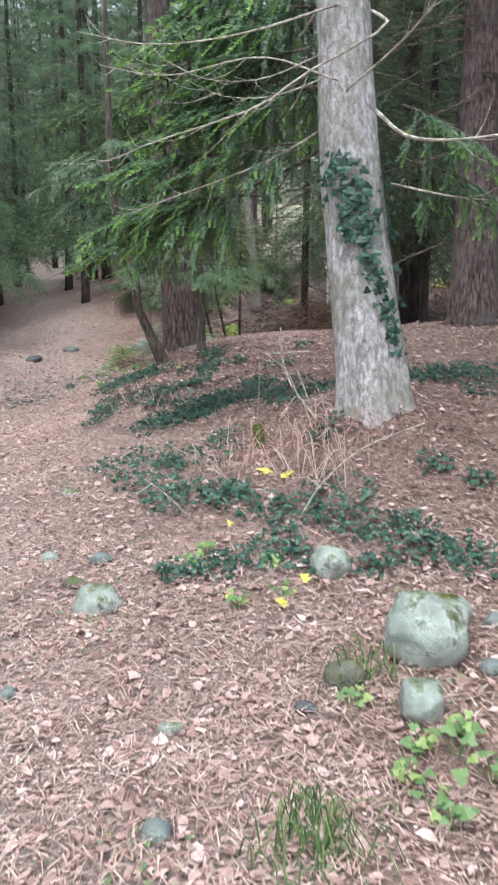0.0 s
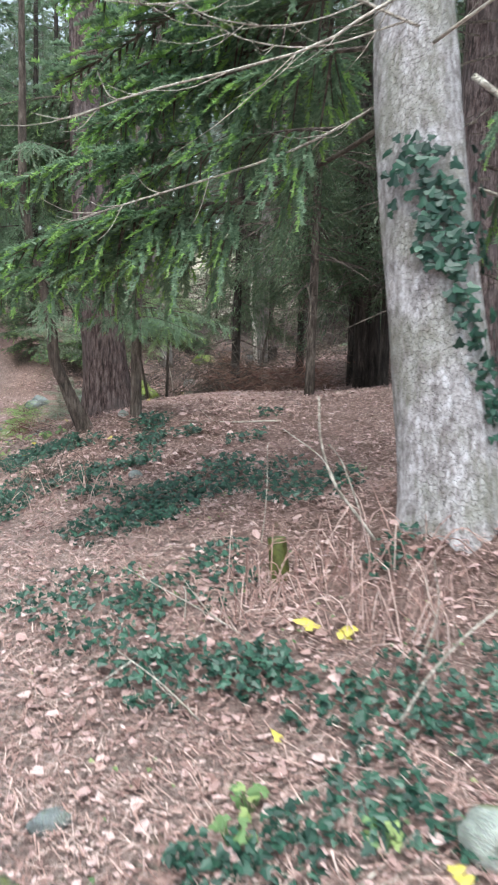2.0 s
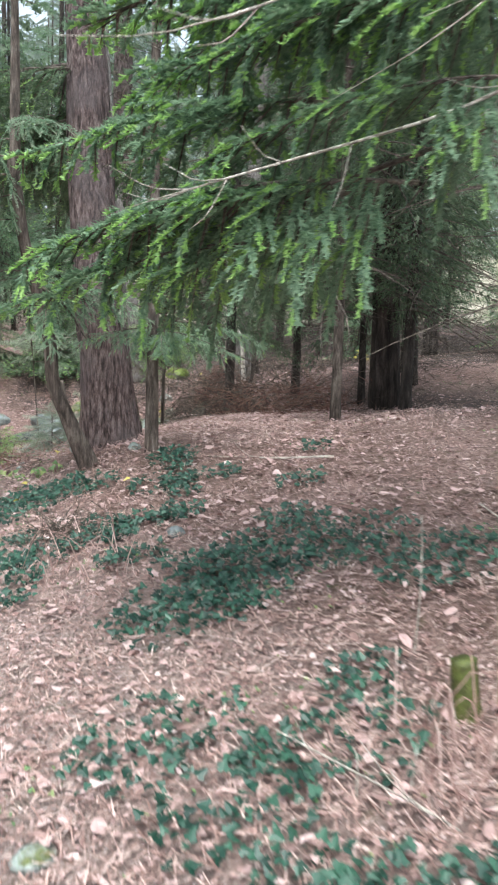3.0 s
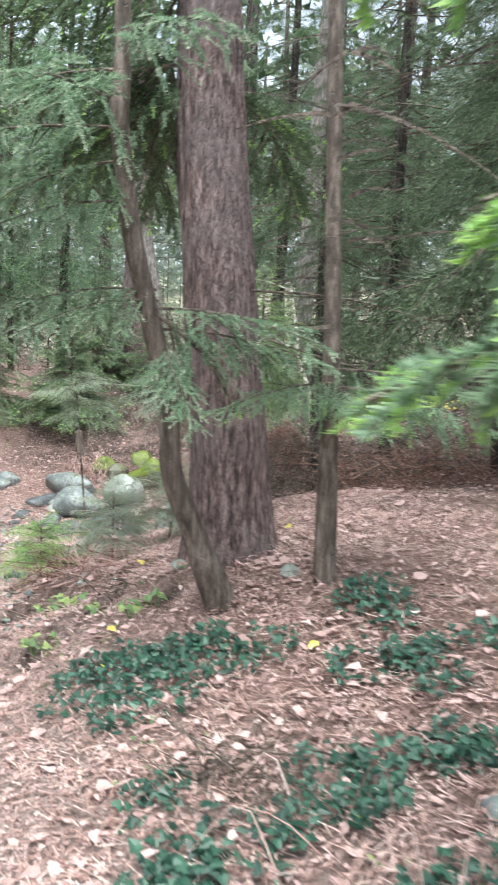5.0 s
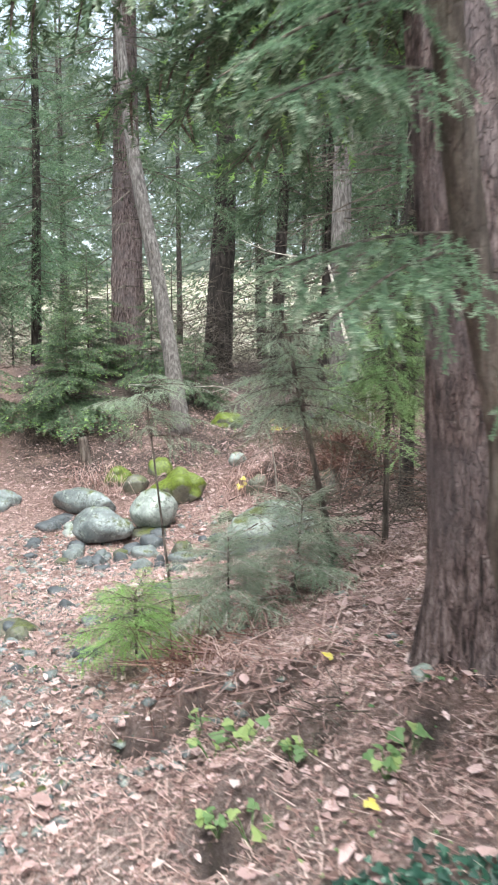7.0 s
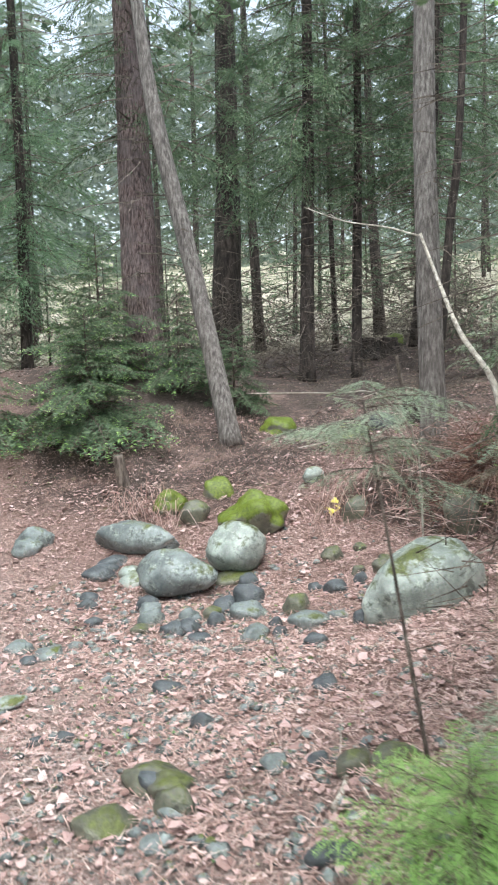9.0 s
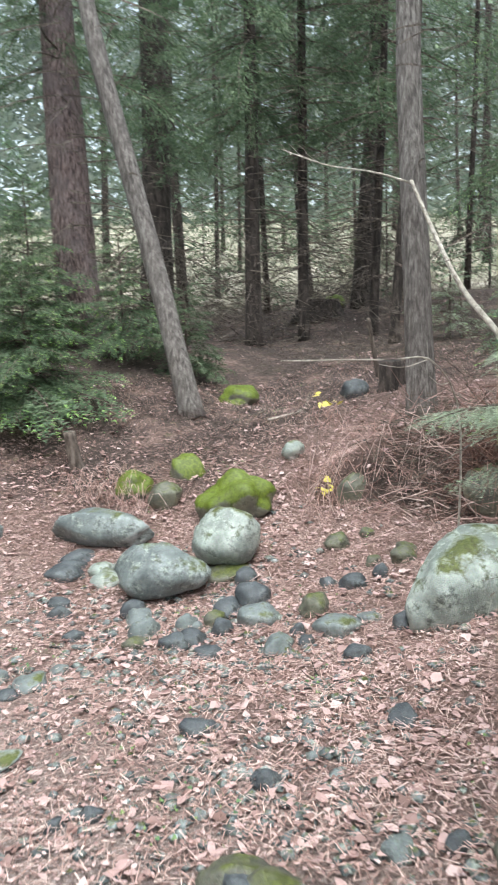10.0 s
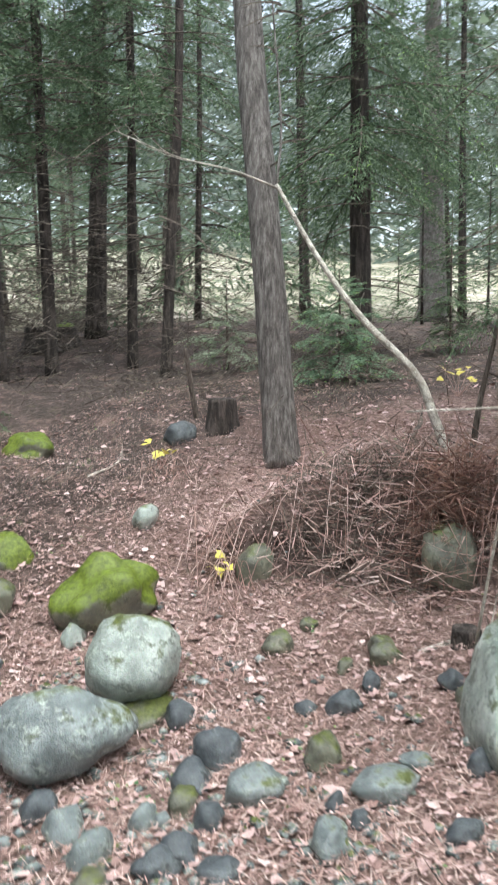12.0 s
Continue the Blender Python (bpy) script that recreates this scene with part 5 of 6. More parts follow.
ivy_patch(-0.71, 5.69, 0.18)
ivy_patch(-0.55, 5.35, 0.14)
ivy_patch(-0.42, 5.07, 0.10)
ivy_patch(-0.30, 4.97, 0.13)
ivy_patch(-0.07, 4.97, 0.09)
ivy_patch(-0.21, 5.47, 0.14)
ivy_patch(-0.58, 6.45, 0.21)
ivy_patch(-0.30, 6.75, 0.18)
ivy_patch(0.02, 6.70, 0.17)
ivy_patch(0.33, 6.25, 0.17)
ivy_patch(0.16, 4.74, 0.10)
ivy_patch(0.31, 4.68, 0.11)
ivy_patch(0.50, 4.77, 0.14)
ivy_patch(0.58, 4.58, 0.11)
ivy_patch(0.72, 4.48, 0.10)
ivy_patch(0.83, 4.49, 0.09)
ivy_patch(0.23, 4.45, 0.09)
ivy_patch(-0.06, 4.25, 0.08)
ivy_patch(0.09, 4.31, 0.10)
ivy_patch(-0.20, 4.25, 0.07)
ivy_patch(0.43, 4.24, 0.06)
ivy_patch(0.63, 4.22, 0.06)
ivy_patch(0.47, 5.27, 0.07)
ivy_patch(1.22, 6.25, 0.14)
ivy_patch(1.37, 6.13, 0.14)
ivy_patch(-1.23, 7.44, 0.14)
ivy_patch(0.29, 4.31, 0.07)
ivy_patch(1.01, 4.97, 0.05)
ivy_patch(-1.25, 6.92, 0.06)
ivy_patch(0.14, 7.78, 0.09)
ivy_patch(0.19, 6.82, 0.16)
ivy_patch(0.41, 6.45, 0.13)
ivy_patch(-0.21, 6.99, 0.14)
ivy_patch(-0.48, 6.91, 0.14)
ivy_patch(-0.13, 5.74, 0.08)
ivy_patch(-0.09, 4.95, 0.09)
ivy_patch(-0.01, 4.89, 0.07)
ivy_patch(-0.44, 5.51, 0.05)
ivy_patch(-1.31, 8.25, 0.14)
ivy_patch(-1.50, 8.49, 0.12)
ivy_patch(-1.33, 8.43, 0.12)
ivy_patch(-1.14, 8.38, 0.12)
ivy_patch(-0.96, 8.28, 0.09)
ivy_patch(-0.66, 8.04, 0.09)
ivy_patch(-0.48, 7.89, 0.07)
ivy_patch(-0.24, 8.04, 0.06)
ivy_patch(-0.57, 7.55, 0.06)
ivy_patch(-1.34, 7.74, 0.07)
ivy_patch(-1.29, 7.42, 0.06)
ivy_patch(-0.91, 7.60, 0.07)
ivy_patch(-0.77, 7.60, 0.06)
ivy_patch(-0.59, 7.60, 0.06)
ivy_patch(-0.49, 7.50, 0.06)
ivy_patch(-0.48, 8.46, 0.09)
ivy_patch(-1.30, 7.40, 0.08)
ivy_patch(-0.83, 7.13, 0.07)
ivy_patch(-0.71, 7.15, 0.07)
ivy_patch(-1.03, 7.46, 0.06)
ivy_patch(-0.82, 7.47, 0.04)
ivy_patch(-0.43, 8.05, 0.06)
ivy_patch(-0.52, 8.05, 0.05)
ivy_patch(-0.84, 7.46, 0.04)
ivy_patch(0.34, 8.33, 0.06)
ivy_patch(-1.23, 7.18, 0.06)
ivy_patch(-1.45, 8.62, 0.07)
ivy_patch(-1.33, 8.54, 0.07)
ivy_patch(-1.19, 8.48, 0.07)
ivy_patch(-1.57, 8.67, 0.05)
ivy_patch(-1.13, 8.48, 0.06)

for x, y, r in ((-0.66, 6.44, 0.13), (-0.5, 6.42, 0.13), (-0.36, 6.45, 0.12), (-0.42, 6.8, 0.1), (-0.3, 6.66, 0.08), (-0.05, 7.28, 0.09), (0.02, 7.15, 0.08), (-0.55, 8.43, 0.08), (-0.5, 8.3, 0.08),
                (1.05, 6.2, 0.14), (1.21, 6.14, 0.15), (1.5, 5.85, 0.14), (1.6, 6.1, 0.14), (0.98, 4.29, 0.1), (1.1, 4.2, 0.1), (0.85, 4.3, 0.1), (1.21, 4.84, 0.06)):
    ivy_patch(x, y, r)
YL, GL = "fallen bright yellow maple leaf", "small green-leaved herb in the litter"
for x, y in ((0.14, 5.13), (0.16, 5.09), (0.24, 5.02), (0.27, 5.03)):
    fallen_leaf(x, y, 0.045, M_YELLOW, YL)
for x, y in ((-0.00, 4.63), (0.34, 4.16), (0.04, 4.03), (0.25, 3.96), (-0.78, 8.21), (-1.61, 10.10), (-1.64, 10.14), (-1.43, 8.90), (-1.46, 8.62), (0.35, 4.13), (0.26, 3.94), (-1.27, 9.62), (-0.58, 9.48)):
    fallen_leaf(x, y, 0.034, M_YELLOW, YL)
for x, y, n in ((-0.10, 4.42, 4), (0.26, 4.03, 3), (0.08, 3.98, 5), (-1.75, 9.18, 8), (-1.35, 8.98, 6), (-1.70, 9.74, 5), (-0.15, 4.32, 4), (0.20, 4.25, 4), (0.69, 3.10, 6), (0.83, 3.18, 6), (0.64, 2.96, 5), (0.73, 2.80, 6), (0.51, 3.33, 4), (-1.50, 9.28, 5), (0.91, 2.98, 6)):
    herb(x, y, n + 3, 0.03, M_HERB, GL)
for x, y, n in ((-1.69, 9.06, 5), (-1.62, 9.42, 8), (-1.25, 9.05, 4), (-1.7, 9.5, 5), (0.8, 3.1, 5), (0.88, 2.98, 5), (0.7, 2.88, 5)):
    herb(x, y, n, 0.04, M_HERB, "broad-leaved light green seedling in the litter", 0.08, "seedling", 0.07)
herb(0.42, 16.1, 7, 0.06, M_YELLOW, "yellow-leaved seedling by the stream bed", 0.16, "yellow_seedling", 0.12)
herb(2.6, 14.9, 9, 0.06, M_YELLOW, "yellow-leaved seedling under the trees", 0.2, "yellow_seedling", 0.16)
herb(-0.3, 14.85, 5, 0.05, M_YELLOW, "yellow and green seedling at the bank", 0.12, "yellow_seedling", 0.08)


# ---- litter ----
def near_spots(rg, n):
    """Spots along the walk, denser close to it."""
    t = rg.random(n)
    y = 1.2 + 16.6 * t ** 0.95
    cx = np.interp(y, [0, 4, 8, 12, 18], [0.3, 0.1, -1.1, -1.0, -0.2])
    x = cx + rg.normal(0, 1, n) * np.interp(y, [0, 4, 18], [1.0, 1.4, 2.1])
    return x, y


def dark_ground(x, y):
    """Where litter is thinned so darkened ground shows: the wood floor, the hollow under the brush bank and the broken
    trail bank.
    """
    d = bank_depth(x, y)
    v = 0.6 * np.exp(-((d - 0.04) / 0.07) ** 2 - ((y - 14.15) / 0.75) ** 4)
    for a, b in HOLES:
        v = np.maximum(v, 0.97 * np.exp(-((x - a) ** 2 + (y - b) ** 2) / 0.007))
    # fewer pale leaves, so the wood floor's painted shade stays dark
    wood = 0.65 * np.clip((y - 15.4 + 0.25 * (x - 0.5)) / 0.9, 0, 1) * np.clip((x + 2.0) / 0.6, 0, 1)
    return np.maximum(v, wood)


def leaf_litter():
    """Curled dead leaves: lobed blades folded along the midrib."""
    rg = np.random.default_rng(9)
    n = 130000
    x, y = near_spots(rg, n)
    far = slice(n - 14000, n)
    x[far], y[far] = rg.uniform(-4.5, 5.5, 14000), rg.uniform(14.0, 23, 14000)
    west = slice(n - 34000, n - 14000)
    y[west] = rg.uniform(3, 22, 20000)
    x[west] = np.interp(y[west], [3, 10, 18], [-1.4, -3.4, -5.0]) + rg.normal(0, 1.0, 20000)
    z = ground_z(x, y) + rg.uniform(0.002, 0.022, n)
    s = np.where(rg.random(n) < 0.7, rg.uniform(0.004, 0.011, n), 0.009 + 0.022 * rg.random(n) ** 2) * np.interp(y, [0, 6, 9, 12], [0.85, 0.9, 1.0, 1.0])
    s = s * np.where(rg.random(n) < dark_ground(x, y), 0.05, 1.0)
    a = rg.uniform(0, 6.28, n)
    # stalk end, two lobes a side, point, and the midrib
    shape = np.array([(-1, 0), (-0.5, 0.62), (0.35, 0.6), (1, 0), (0.35, -0.6), (-0.5, -0.62), (0, 0)])
    shp = shape[None] * (1 + rg.normal(0, 0.22, (n, 7, 2))) * np.stack([np.ones(n), rg.uniform(0.55, 1.25, n)], -1)[:, None]
    fold, bend = rg.uniform(-0.35, 0.8, (n, 1)), rg.uniform(-0.35, 0.35, (n, 1))
    h = fold * np.abs(shp[..., 1]) + bend * shp[..., 0] ** 2 + rg.normal(0, 0.13, (n, 7))
    tx, ty = rg.normal(0, 0.22, (n, 1)), rg.normal(0, 0.22, (n, 1))
    h = h + tx * shp[..., 0] + ty * shp[..., 1]
    h = h - np.minimum(h.min(1, keepdims=True), 0)
    ux, uy = np.cos(a)[:, None], np.sin(a)[:, None]
    vx = x[:, None] + s[:, None] * (shp[..., 0] * ux - shp[..., 1] * uy)
    vy = y[:, None] + s[:, None] * (shp[..., 0] * uy + shp[..., 1] * ux)
    vz = z[:, None] + s[:, None] * h * 0.8
    v = np.stack([vx, vy, vz], -1).reshape(-1, 3)
    fan = np.array([(6, 0, 5), (6, 5, 4), (6, 4, 3), (6, 3, 2), (6, 2, 1), (6, 1, 0)])
    f = (np.arange(n)[:, None, None] * 7 + fan[None]).reshape(-1, 3)
    single("leaf_litter", raw_mesh("leaf_litter", v, f, [M_LITTER]), "curled pinkish brown dead leaves on the ground", "litter", kind="stuff")


def needle_litter():
    rg = np.random.default_rng(10)
    n = 230000
    x, y = near_spots(rg, n)
    z = ground_z(x, y) + rg.uniform(0.002, 0.034, n)
    l, w = rg.uniform(0.025, 0.11, n), rg.uniform(0.001, 0.003, n)
    l = l * np.where(rg.random(n) < dark_ground(x, y), 0.1, 1.0)
    a = rg.uniform(0, 6.28, n)
    dx, dy = np.cos(a) * l / 2, np.sin(a) * l / 2
    px, py = -np.sin(a) * w, np.cos(a) * w
    t = rg.normal(0, 0.006, n)
    v = np.stack([np.stack([x - dx + px, y - dy + py, z - t], -1), np.stack([x - dx - px, y - dy - py, z - t], -1), np.stack([x + dx, y + dy, z + t + 0.003], -1)], 1).reshape(-1, 3)
    single("needle_litter", raw_mesh("needle_litter", v, np.arange(3 * n).reshape(-1, 3), [M_STRAW]), "fallen pine needles and straw", "litter", kind="stuff")


def gravel():
    rg = np.random.default_rng(12)
    n = 3600
    ps = []
    t = rg.random(n)
    y = 9.5 + 5.5 * t
    x = np.interp(y, [9, 12, 15], [-2.5, -2.1, -1.7]) + rg.normal(0, 0.6, n)
    base = np.array([(1, 0, 0), (-1, 0, 0), (0, 1, 0), (0, -1, 0), (0, 0, 1), (0, 0, -1)], float)
    tri = np.array([(0, 2, 4), (2, 1, 4), (1, 3, 4), (3, 0, 4), (2, 0, 5), (1, 2, 5), (3, 1, 5), (0, 3, 5)])
    for k in range(n):
        s = 0.009 + 0.034 * rg.random() ** 2.5
        v = base * np.array((s, s * 0.8, s * 0.5)) * (1 + rg.normal(0, 0.15, (6, 1)))
        a = rg.uniform(0, 6.28)
        c, q = math.cos(a), math.sin(a)
        v = np.stack([v[:, 0] * c - v[:, 1] * q, v[:, 0] * q + v[:, 1] * c, v[:, 2]], -1)
        ps.append((v + np.array((x[k], y[k], gz(x[k], y[k]) + s * 0.25)), tri))
    v, f, _ = joined(ps)
    single("gravel", raw_mesh("gravel", v, f, [M_STONE["grey"]], None, True), "loose grey gravel of the dry stream bed", "gravel", kind="stuff")


def small_greens():
    """Tiny green sprouts in loose clusters."""
    rg = np.random.default_rng(14)
    cx, cy = near_spots(rg, 150)
    ps = []
    for a, b in zip(cx, cy):
        for k in range(int(rg.integers(5, 22))):
            x, y = a + rg.normal(0, 0.1), b + rg.normal(0, 0.1)
            v, f = ivy_leaf(rg.uniform(0.006, 0.016), rg)
            ps.append((turned(v, rg, (x, y, gz(x, y) + rg.uniform(0.012, 0.035)), (rg.normal(0, 0.4), -0.3, 1.0), rg.uniform(0, 6.28)), f))
    v, f, _ = joined(ps)
    single("small_sprouts", raw_mesh("small_sprouts", v, f, [M_HERB]), "tiny green sprouts scattered in the litter", "plant", kind="stuff")


def straw_tuft(x, y, n, length, mat, label, name="dry_grass", lean=0.8, width=0.003, spread=0.12, low=0.15, high=0.75):
    """A tuft of arched dry stalks."""
    rg = np.random.default_rng(int(abs(x) * 731 + abs(y) * 977))
    ps = []
    for k in range(n):
        a = rg.uniform(0, 6.28)
        b = np.array((rg.normal(0, spread), rg.normal(0, spread), 0))
        l = length * rg.uniform(0.5, 1.15)
        d = np.array((math.cos(a), math.sin(a), 0)) * lean * rg.uniform(0.3, 1.2)
        zb = gz(x + b[0], y + b[1]) - gz(x, y)
        b[2] = zb - 0.01
        m = b + d * l * 0.45 + np.array((0, 0, l * rg.uniform(low, high)))
        e = b + d * l + np.array((0, 0, l * rg.uniform(-0.05, high * 0.65)))
        e[2] = max(e[2], gz(x + e[0], y + e[1]) - gz(x, y) + 0.004)
        ps.append(tube(smooth_path([b, m, e], 6), [width, width * 0.5], 3))
    v, f, _ = joined(ps)
    return single(name, raw_mesh(name, v, f, [mat]), label, "grass", (x, y, gz(x, y)), kind="stuff")


leaf_litter()
needle_litter()
gravel()
small_greens()
STRAW, FERN = "tuft of pale dry grass", "heap of reddish dead fern and stalks"
for x, y, n, l in ((-1.72, 16.1, 40, 0.3), (-1.55, 15.85, 50, 0.35), (-1.47, 15.65, 40, 0.3), (-0.36, 14.9, 16, 0.5), (-0.3, 14.75, 14, 0.45), (0.35, 15.9, 26, 0.3), (0.05, 5.35, 40, 0.35), (0.3, 5.2, 40, 0.4), (0.5, 5.0, 30, 0.4),
                   (-0.9, 7.2, 26, 0.3), (-1.5, 9.9, 22, 0.25), (-1.3, 10.5, 24, 0.3)):
    straw_tuft(x, y, n, l, M_STRAW, STRAW)


def draped(name, x, y, n, length, mat, label, spread=0.12, width=0.003, lift=0.12):
    """Dead stalks that arch out over the bank and hang down its face."""
    rg = np.random.default_rng(int(abs(x) * 733 + abs(y) * 971))
    ps = []
    for k in range(n):
        bx, by = x + rg.normal(0, spread), y + rg.normal(0, spread)
        a = -2.45 + rg.normal(0, 1.1)
        l = length * rg.uniform(0.35, 1.1)
        ex, ey = bx + math.cos(a) * l * 0.75, by + math.sin(a) * l * 0.75
        b = (bx - x, by - y, gz(bx, by) - gz(x, y) - 0.01)
        m = (0.6 * bx + 0.4 * ex - x, 0.6 * by + 0.4 * ey - y, b[2] + lift * rg.uniform(0.3, 1.3))
        e = (ex - x, ey - y, gz(ex, ey) - gz(x, y) + rg.uniform(0.0, 0.1))
        ps.append(tube(smooth_path([b, m, e], 7), [width * rg.uniform(0.7, 1.3), width * 0.4], 3))
    v, f, _ = joined(ps)
    return single(name, raw_mesh(name, v, f, [mat]), label, "grass", (x, y, gz(x, y)), kind="stuff")


for x, y, n, l in ((0.3, 13.85, 30, 0.34), (0.36, 13.75, 34, 0.36)):
    draped("dead_fern", x, y, n, l, M_FERN, FERN, 0.07)
for x, y, n, l in ((0.45, 13.9, 20, 0.6), (0.25, 14.25, 16, 0.5), (0.55, 13.65, 24, 0.6), (-0.12, 14.85, 14, 0.5)):
    draped("dry_stalks", x, y, n, l, M_STRAW, "loose pale stalks hanging over the bank", 0.12, 0.0042, 0.14)
for x, y in ((0.35, 2.78), (0.42, 2.7), (0.56, 3.49), (0.3, 2.65)):
    straw_tuft(x, y, 26, 0.2, M_HERB, "tuft of green grass in the litter", "grass_tuft", 0.6, 0.003, 0.05, 0.5)


def brush(name, spots, count, reach, height, mat, label, seed):
    """Tangled dead twigs lying and standing about the given spots."""
    rg = np.random.default_rng(seed)
    c = np.array(spots)[rg.integers(0, len(spots), count)]
    x, y = c[:, 0] + rg.normal(0, reach, count), c[:, 1] + rg.normal(0, reach * 0.8, count)
    z = ground_z(x, y) + height * rg.random(count) ** 1.8
    l = rg.uniform(0.12, 0.5, count) * (0.6 + height * 0.6)
    a, e = rg.uniform(0, 6.28, count), rg.normal(0.1, 0.45, count)
    d = np.stack([np.cos(a) * np.cos(e), np.sin(a) * np.cos(e), np.sin(e)], -1) * l[:, None]
    q = rg.normal(0, 1, (count, 3))
    q = np.cross(d, q)
    q = q / (np.linalg.norm(q, axis=1)[:, None] + 1e-9) * rg.uniform(0.0015, 0.0038, count)[:, None] * (1 + height)
    p = np.stack([x, y, z], -1)
    u = np.cross(d, q) / l[:, None]
    v = np.stack([p + q, p - 0.5 * q + 0.87 * u, p - 0.5 * q - 0.87 * u, p + d], 1).reshape(-1, 3)
    f = (np.arange(count)[:, None, None] * 4 + np.array([(0, 1, 3), (1, 2, 3), (2, 0, 3)])[None]).reshape(-1, 3)
    single(name, raw_mesh(name, v, f, [mat]), label, "brush", kind="stuff")


brush("brush_heap", [(0.3, 14.3), (0.5, 14.0), (0.45, 14.6), (0.15, 14.6), (0.7, 14.3), (0.5, 13.7), (0.2, 14.1)], 1100, 0.2, 0.1, M_TWIG, "tangled heap of pale dead twigs on the bank", 301)
brush("brush_heap", [(0.25, 13.85), (0.35, 13.7), (0.6, 13.4)], 600, 0.09, 0.2, M_FERN, "heap of reddish dead fern fronds", 302)
brush("brush_heap", [(-1.5, 9.95), (-1.62, 9.9), (-1.3, 9.75)], 160, 0.1, 0.08, M_STRAW, "bleached roots and stalks on the broken bank", 310)
FACE = [(0.0, 14.45), (0.08, 14.25), (0.15, 14.0), (0.24, 13.75), (0.32, 13.55), (0.2, 14.2), (0.35, 13.95)]
brush("brush_heap", FACE, 600, 0.11, 0.22, M_TWIG, "grey-brown dead twigs tangled down the bank", 312)
brush("brush_heap", FACE, 800, 0.15, 0.22, M_STRAW, "bleached stalks tangled down the bank", 313)
brush("brush_heap", [(0.26, 13.8), (0.3, 13.7), (0.42, 13.45)], 520, 0.06, 0.36, M_FERN, "upright rusty dead fern clump", 314)
brush("brush_heap", [(0.7, 11.2), (0.25, 11.35), (1.1, 11.1)], 700, 0.16, 0.3, M_FERN, "low reddish brush on the wood floor", 309)
brush("brush_heap", [(0.0, 11.6), (0.5, 11.7), (1.0, 11.8), (-0.2, 12.0)], 1500, 0.3, 0.5, M_TWIG, "tangle of dead branches low under the spruces", 311)
brush("brush_heap", [(-1.15, 7.75), (-1.05, 7.65)], 160, 0.1, 0.06, M_TWIG, "small heap of grey dead twigs on the litter", 306)
brush("brush_heap", [(-1.62, 10.15), (-1.68, 10.05)], 200, 0.07, 0.14, M_FERN, "brown dead fern under the low spruces", 307)
brush("brush_heap", [(-1.62, 9.6), (-1.42, 9.25)], 110, 0.07, 0.05, M_TWIG, "dark broken twigs in a hollow", 308)
rb = np.random.default_rng(303)
brush("fallen_twigs", [(rb.uniform(-1.2, 2.6), rb.uniform(15.6, 19.0)) for k in range(40)], 1600, 0.3, 0.07, M_TWIG, "dead twigs strewn on the dark wood floor", 315)
brush("undergrowth", [(rb.uniform(-4.0, 9.0), rb.uniform(19.0, 27.0)) for k in range(60)], 9000, 0.5, 1.3, M_TWIG, "grey-brown dead undergrowth between the trunks", 304)
brush("undergrowth", [(rb.uniform(1.5, 6.0), rb.uniform(12.0, 18.5)) for k in range(26)], 3000, 0.4, 0.6, M_TWIG, "low tangle of dead twigs on the wood floor", 305)


def stump(x, y, r, h, mat, label, name="stump", lean=(0, 0)):
    z = gz(x, y) - 0.05
    p = smooth_path([(0, 0, 0), (lean[0] * 0.5, lean[1] * 0.5, h * 0.5), (lean[0], lean[1], h)], 12)
    v, f = tube(p, [r * 1.1, r, r * 0.95], 16, r * 0.1, x * 3, 0.35, 5, 4.0)
    single(name, raw_mesh(name, v, f, [mat], None, True), label, "stump", (x, y, z))


stump(-1.72, 16.5, 0.05, 0.36, M_BARK_BROWN, "short broken dead stump at the trail edge", lean=(-0.05, 0.0))
stump(0.1, 5.5, 0.033, 0.2, M_MOSS, "small rotten stub covered in green moss", lean=(-0.02, 0.02))
stump(1.31, 16.6, 0.02, 0.62, M_BARK_BROWN, "broken dead sapling stump", lean=(-0.12, 0.0))
stump(1.18, 16.2, 0.11, 0.3, M_BARK_FAR, "dark rotten stump in the wood")
stump(3.4, 21.5, 0.35, 0.35, M_BARK_FAR, "dark upturned root plate in the wood")
stump(-0.2, 13.45, 0.06, 0.12, M_BARK_FAR, "low rotten stump in the litter")


def stick(pts, r0, r1, mat, label, forks=0, seed=0, name="stick"):
    p = np.array(pts, float)
    o = p[0].copy()
    ob = thing(name, label, "branch", tuple(o))
    branch_part(ob, p, r0, r1, mat, "", forks, seed, 6, "wood")
    return ob


def on_ground(pts, lift=0.012):
    return [(x, y, gz(x, y) + lift) for x, y in pts]


stick([(0.42, 5.36, 0.47), (0.36, 5.38, 0.55), (0.27, 5.41, 0.67), (0.22, 5.44, 0.82), (0.21, 5.46, 0.98)], 0.007, 0.004, M_TWIG_PALE, 'pale bent dead twig standing in the litter', 0, 301, 'bare_twig')
stick([(0.38, 5.43, 0.55), (0.31, 5.46, 0.73), (0.26, 5.48, 0.8)], 0.004, 0.002, M_TWIG_PALE, 'thin bare twig arching over the litter', 0, 302, 'bare_twig')
stick([(0.31, 5.45, 0.6), (0.24, 5.48, 0.74), (0.09, 5.51, 0.85)], 0.004, 0.002, M_TWIG_PALE, 'thin bare twig arching over the litter', 0, 303, 'bare_twig')
stick([(0.33, 4.61, 0.16), (0.44, 4.63, 0.33), (0.62, 4.64, 0.49), (0.9, 4.65, 0.61)], 0.005, 0.003, M_TWIG_PALE, 'long thin bare twig arching over the litter', 3, 304, 'bare_twig')
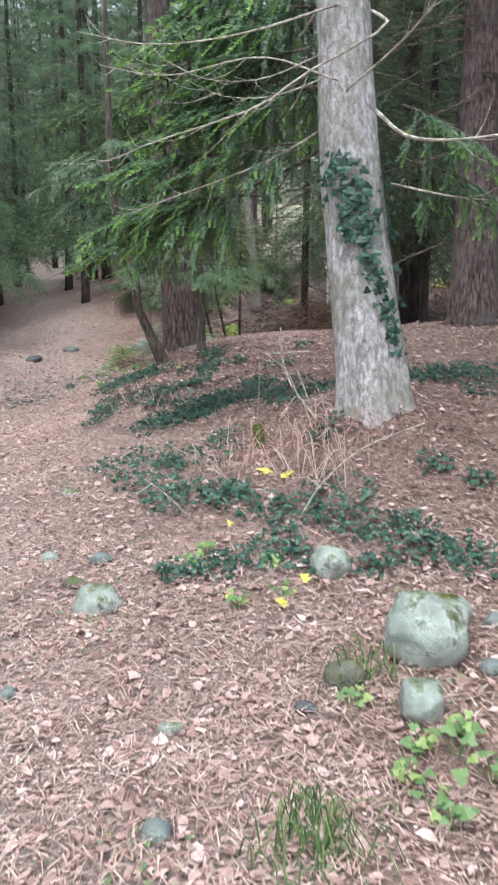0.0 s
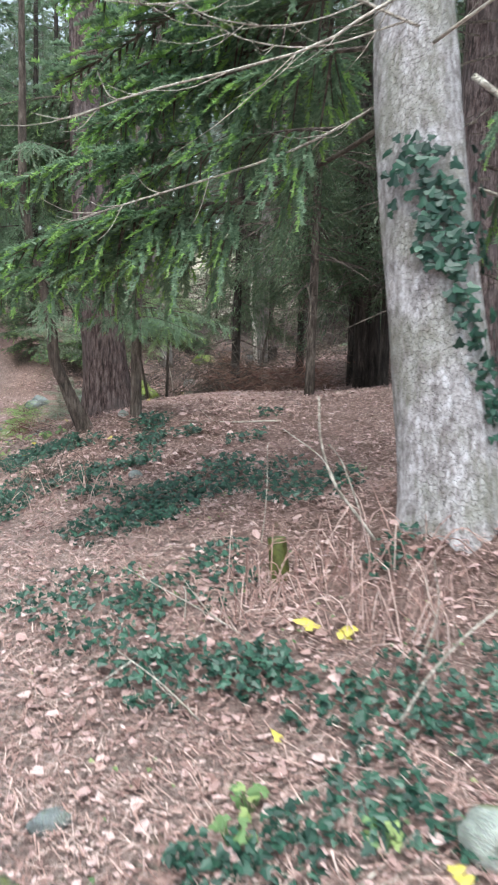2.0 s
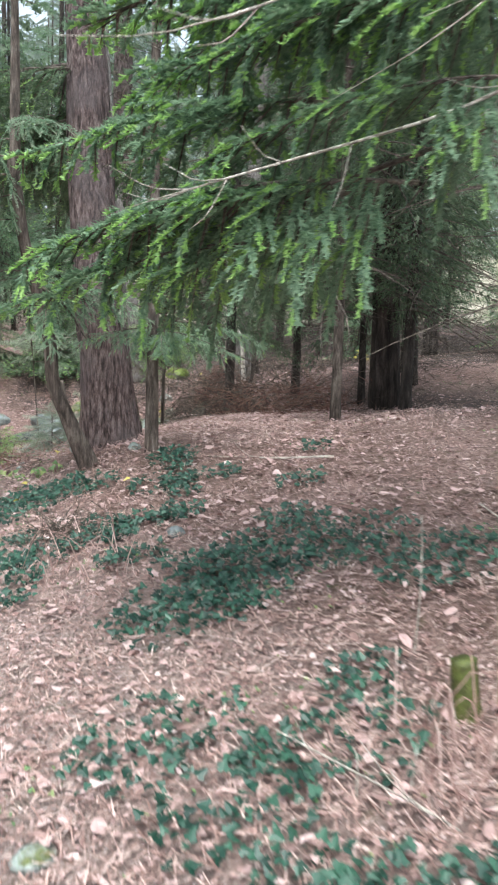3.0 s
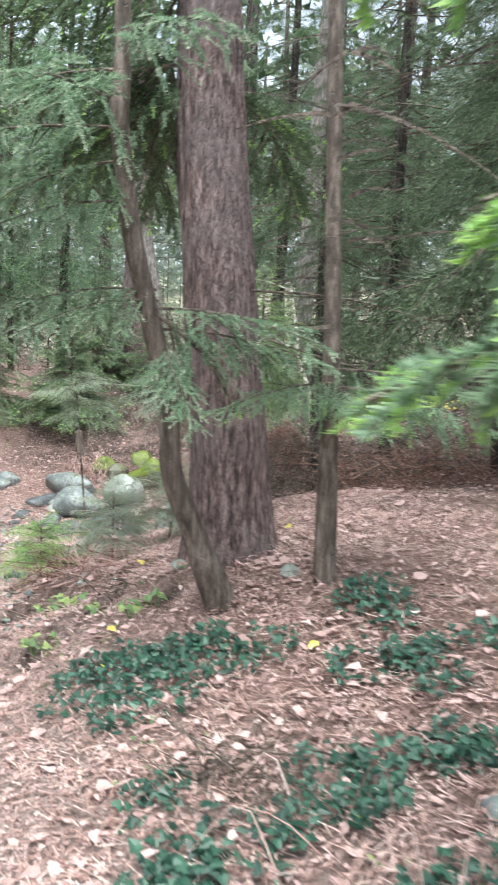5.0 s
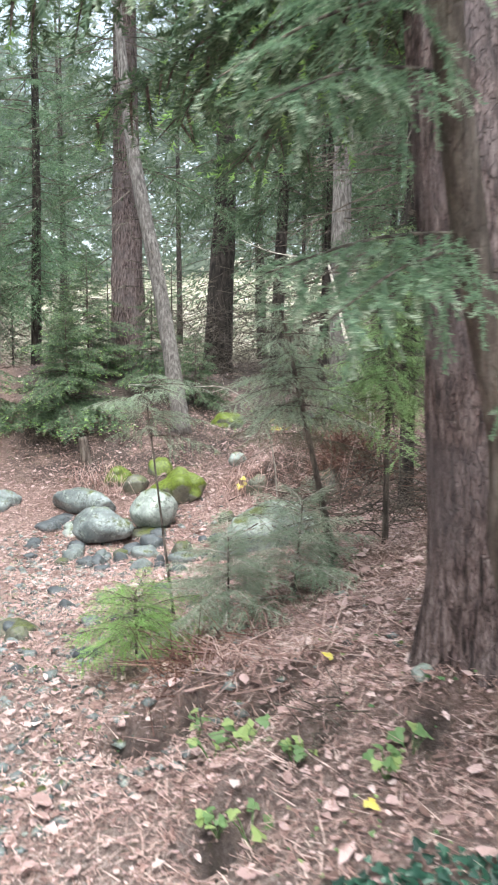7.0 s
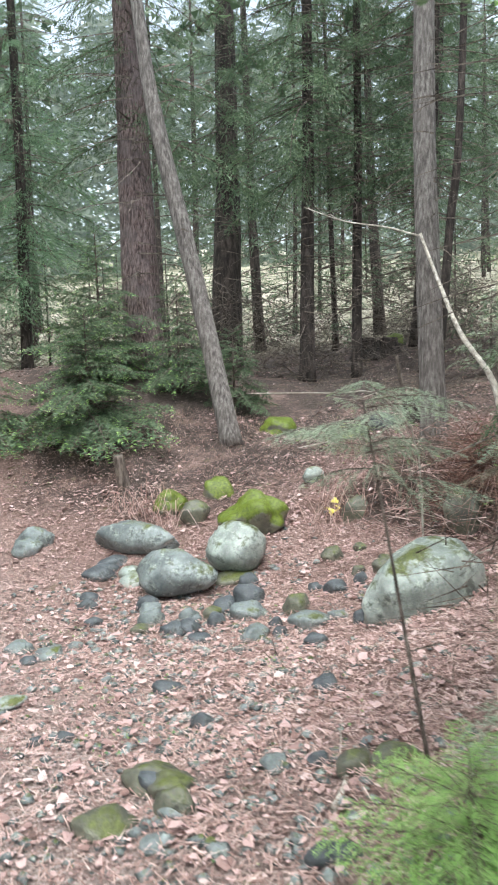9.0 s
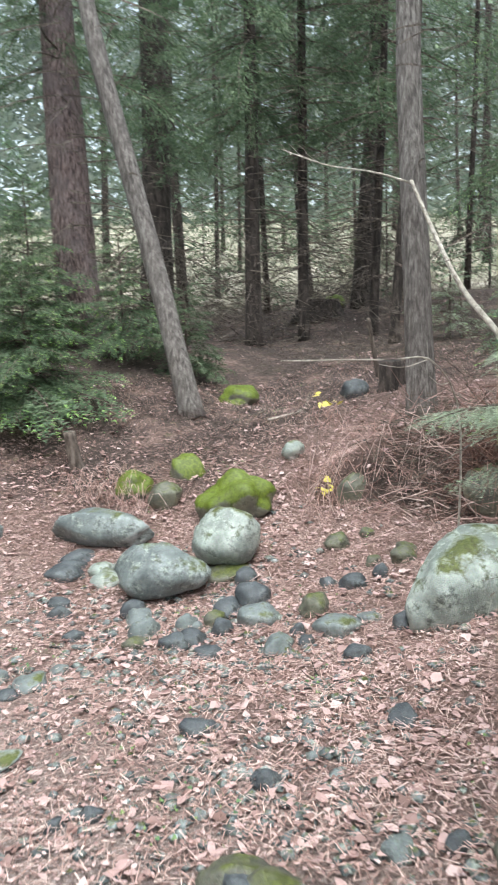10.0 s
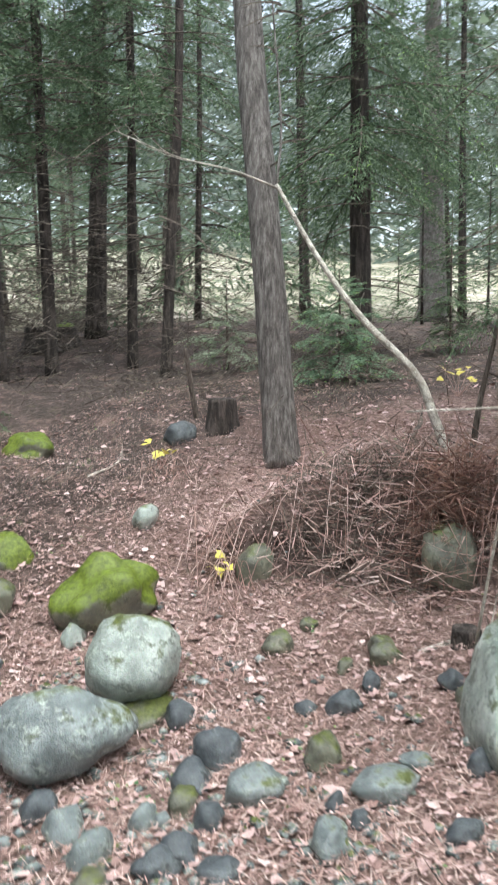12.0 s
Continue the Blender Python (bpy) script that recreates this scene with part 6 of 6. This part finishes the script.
stick([(0.4, 4.72, 0.25), (0.46, 4.74, 0.43), (0.45, 4.77, 0.58)], 0.003, 0.0015, M_TWIG_PALE, 'thin bare twig arching over the litter', 1, 305, 'bare_twig')
stick([(-0.22, 4.77, 0.09), (-0.33, 4.8, 0.19), (-0.46, 4.83, 0.28)], 0.004, 0.002, M_TWIG_PALE, 'thin bare twig arching over the litter', 2, 306, 'bare_twig')
stick([(0.42, 5.06, -0.15), (0.13, 5.13, 0.05), (-0.09, 5.18, 0.2), (-0.47, 5.25, 0.4)], 0.004, 0.002, M_TWIG_PALE, 'long thin bare twig arching over the litter', 3, 307, 'bare_twig')
stick([(0.05, 5.79, 0.3), (0.07, 5.82, 0.54), (0.07, 5.85, 0.74)], 0.003, 0.0015, M_TWIG_PALE, 'thin upright dry stalk', 0, 308, 'bare_twig')
stick([(-0.27, 5.28, 0.08), (-0.26, 5.31, 0.27), (-0.27, 5.32, 0.31)], 0.003, 0.0015, M_TWIG_PALE, 'thin upright dry stalk', 0, 309, 'bare_twig')
stick([(-0.17, 5.26, 0.02), (-0.14, 5.28, 0.2), (-0.12, 5.3, 0.32)], 0.003, 0.0015, M_TWIG_PALE, 'thin upright dry stalk', 0, 310, 'bare_twig')
stick([(-0.35, 13.35, gz(-0.35, 13.35) - 0.02), (-0.5, 13.15, 0.7), (-0.85, 12.9, 1.04), (-1.19, 12.78, 1.08), (-1.59, 12.97, 1.09)], 0.007, 0.003, M_TWIG_PALE, 'bare pale branch arching over the stream bed', 3, 311, 'bare_twig')
for k, (a, b, r) in enumerate((((-1.35, 10.35), (-0.7, 10.6), 0.009), ((-1.9, 11.2), (-1.75, 11.5), 0.012), ((-1.25, 11.5), (-1.15, 11.9), 0.01), ((-0.35, 13.6), (0.2, 13.2), 0.012),
                               ((-1.6, 12.6), (-1.5, 12.9), 0.012), ((0.0, 16.4), (0.5, 16.6), 0.012), ((-0.3, 16.5), (0.3, 16.9), 0.015), ((-0.2, 4.0), (0.3, 4.3), 0.005), ((-0.4, 4.3), (0.2, 4.1), 0.005),
                               ((-0.6, 2.9), (-0.5, 3.2), 0.006), ((1.3, 14.6), (2.0, 14.9), 0.02), ((0.4, 8.1), (-0.3, 8.4), 0.008))):
    m = ((a[0] + b[0]) / 2 + 0.03, (a[1] + b[1]) / 2 - 0.02)
    stick(on_ground([a, m, b]), r, r * 0.5, M_TWIG_PALE if k % 2 else M_TWIG, "fallen dead stick on the litter", 2, 200 + k)
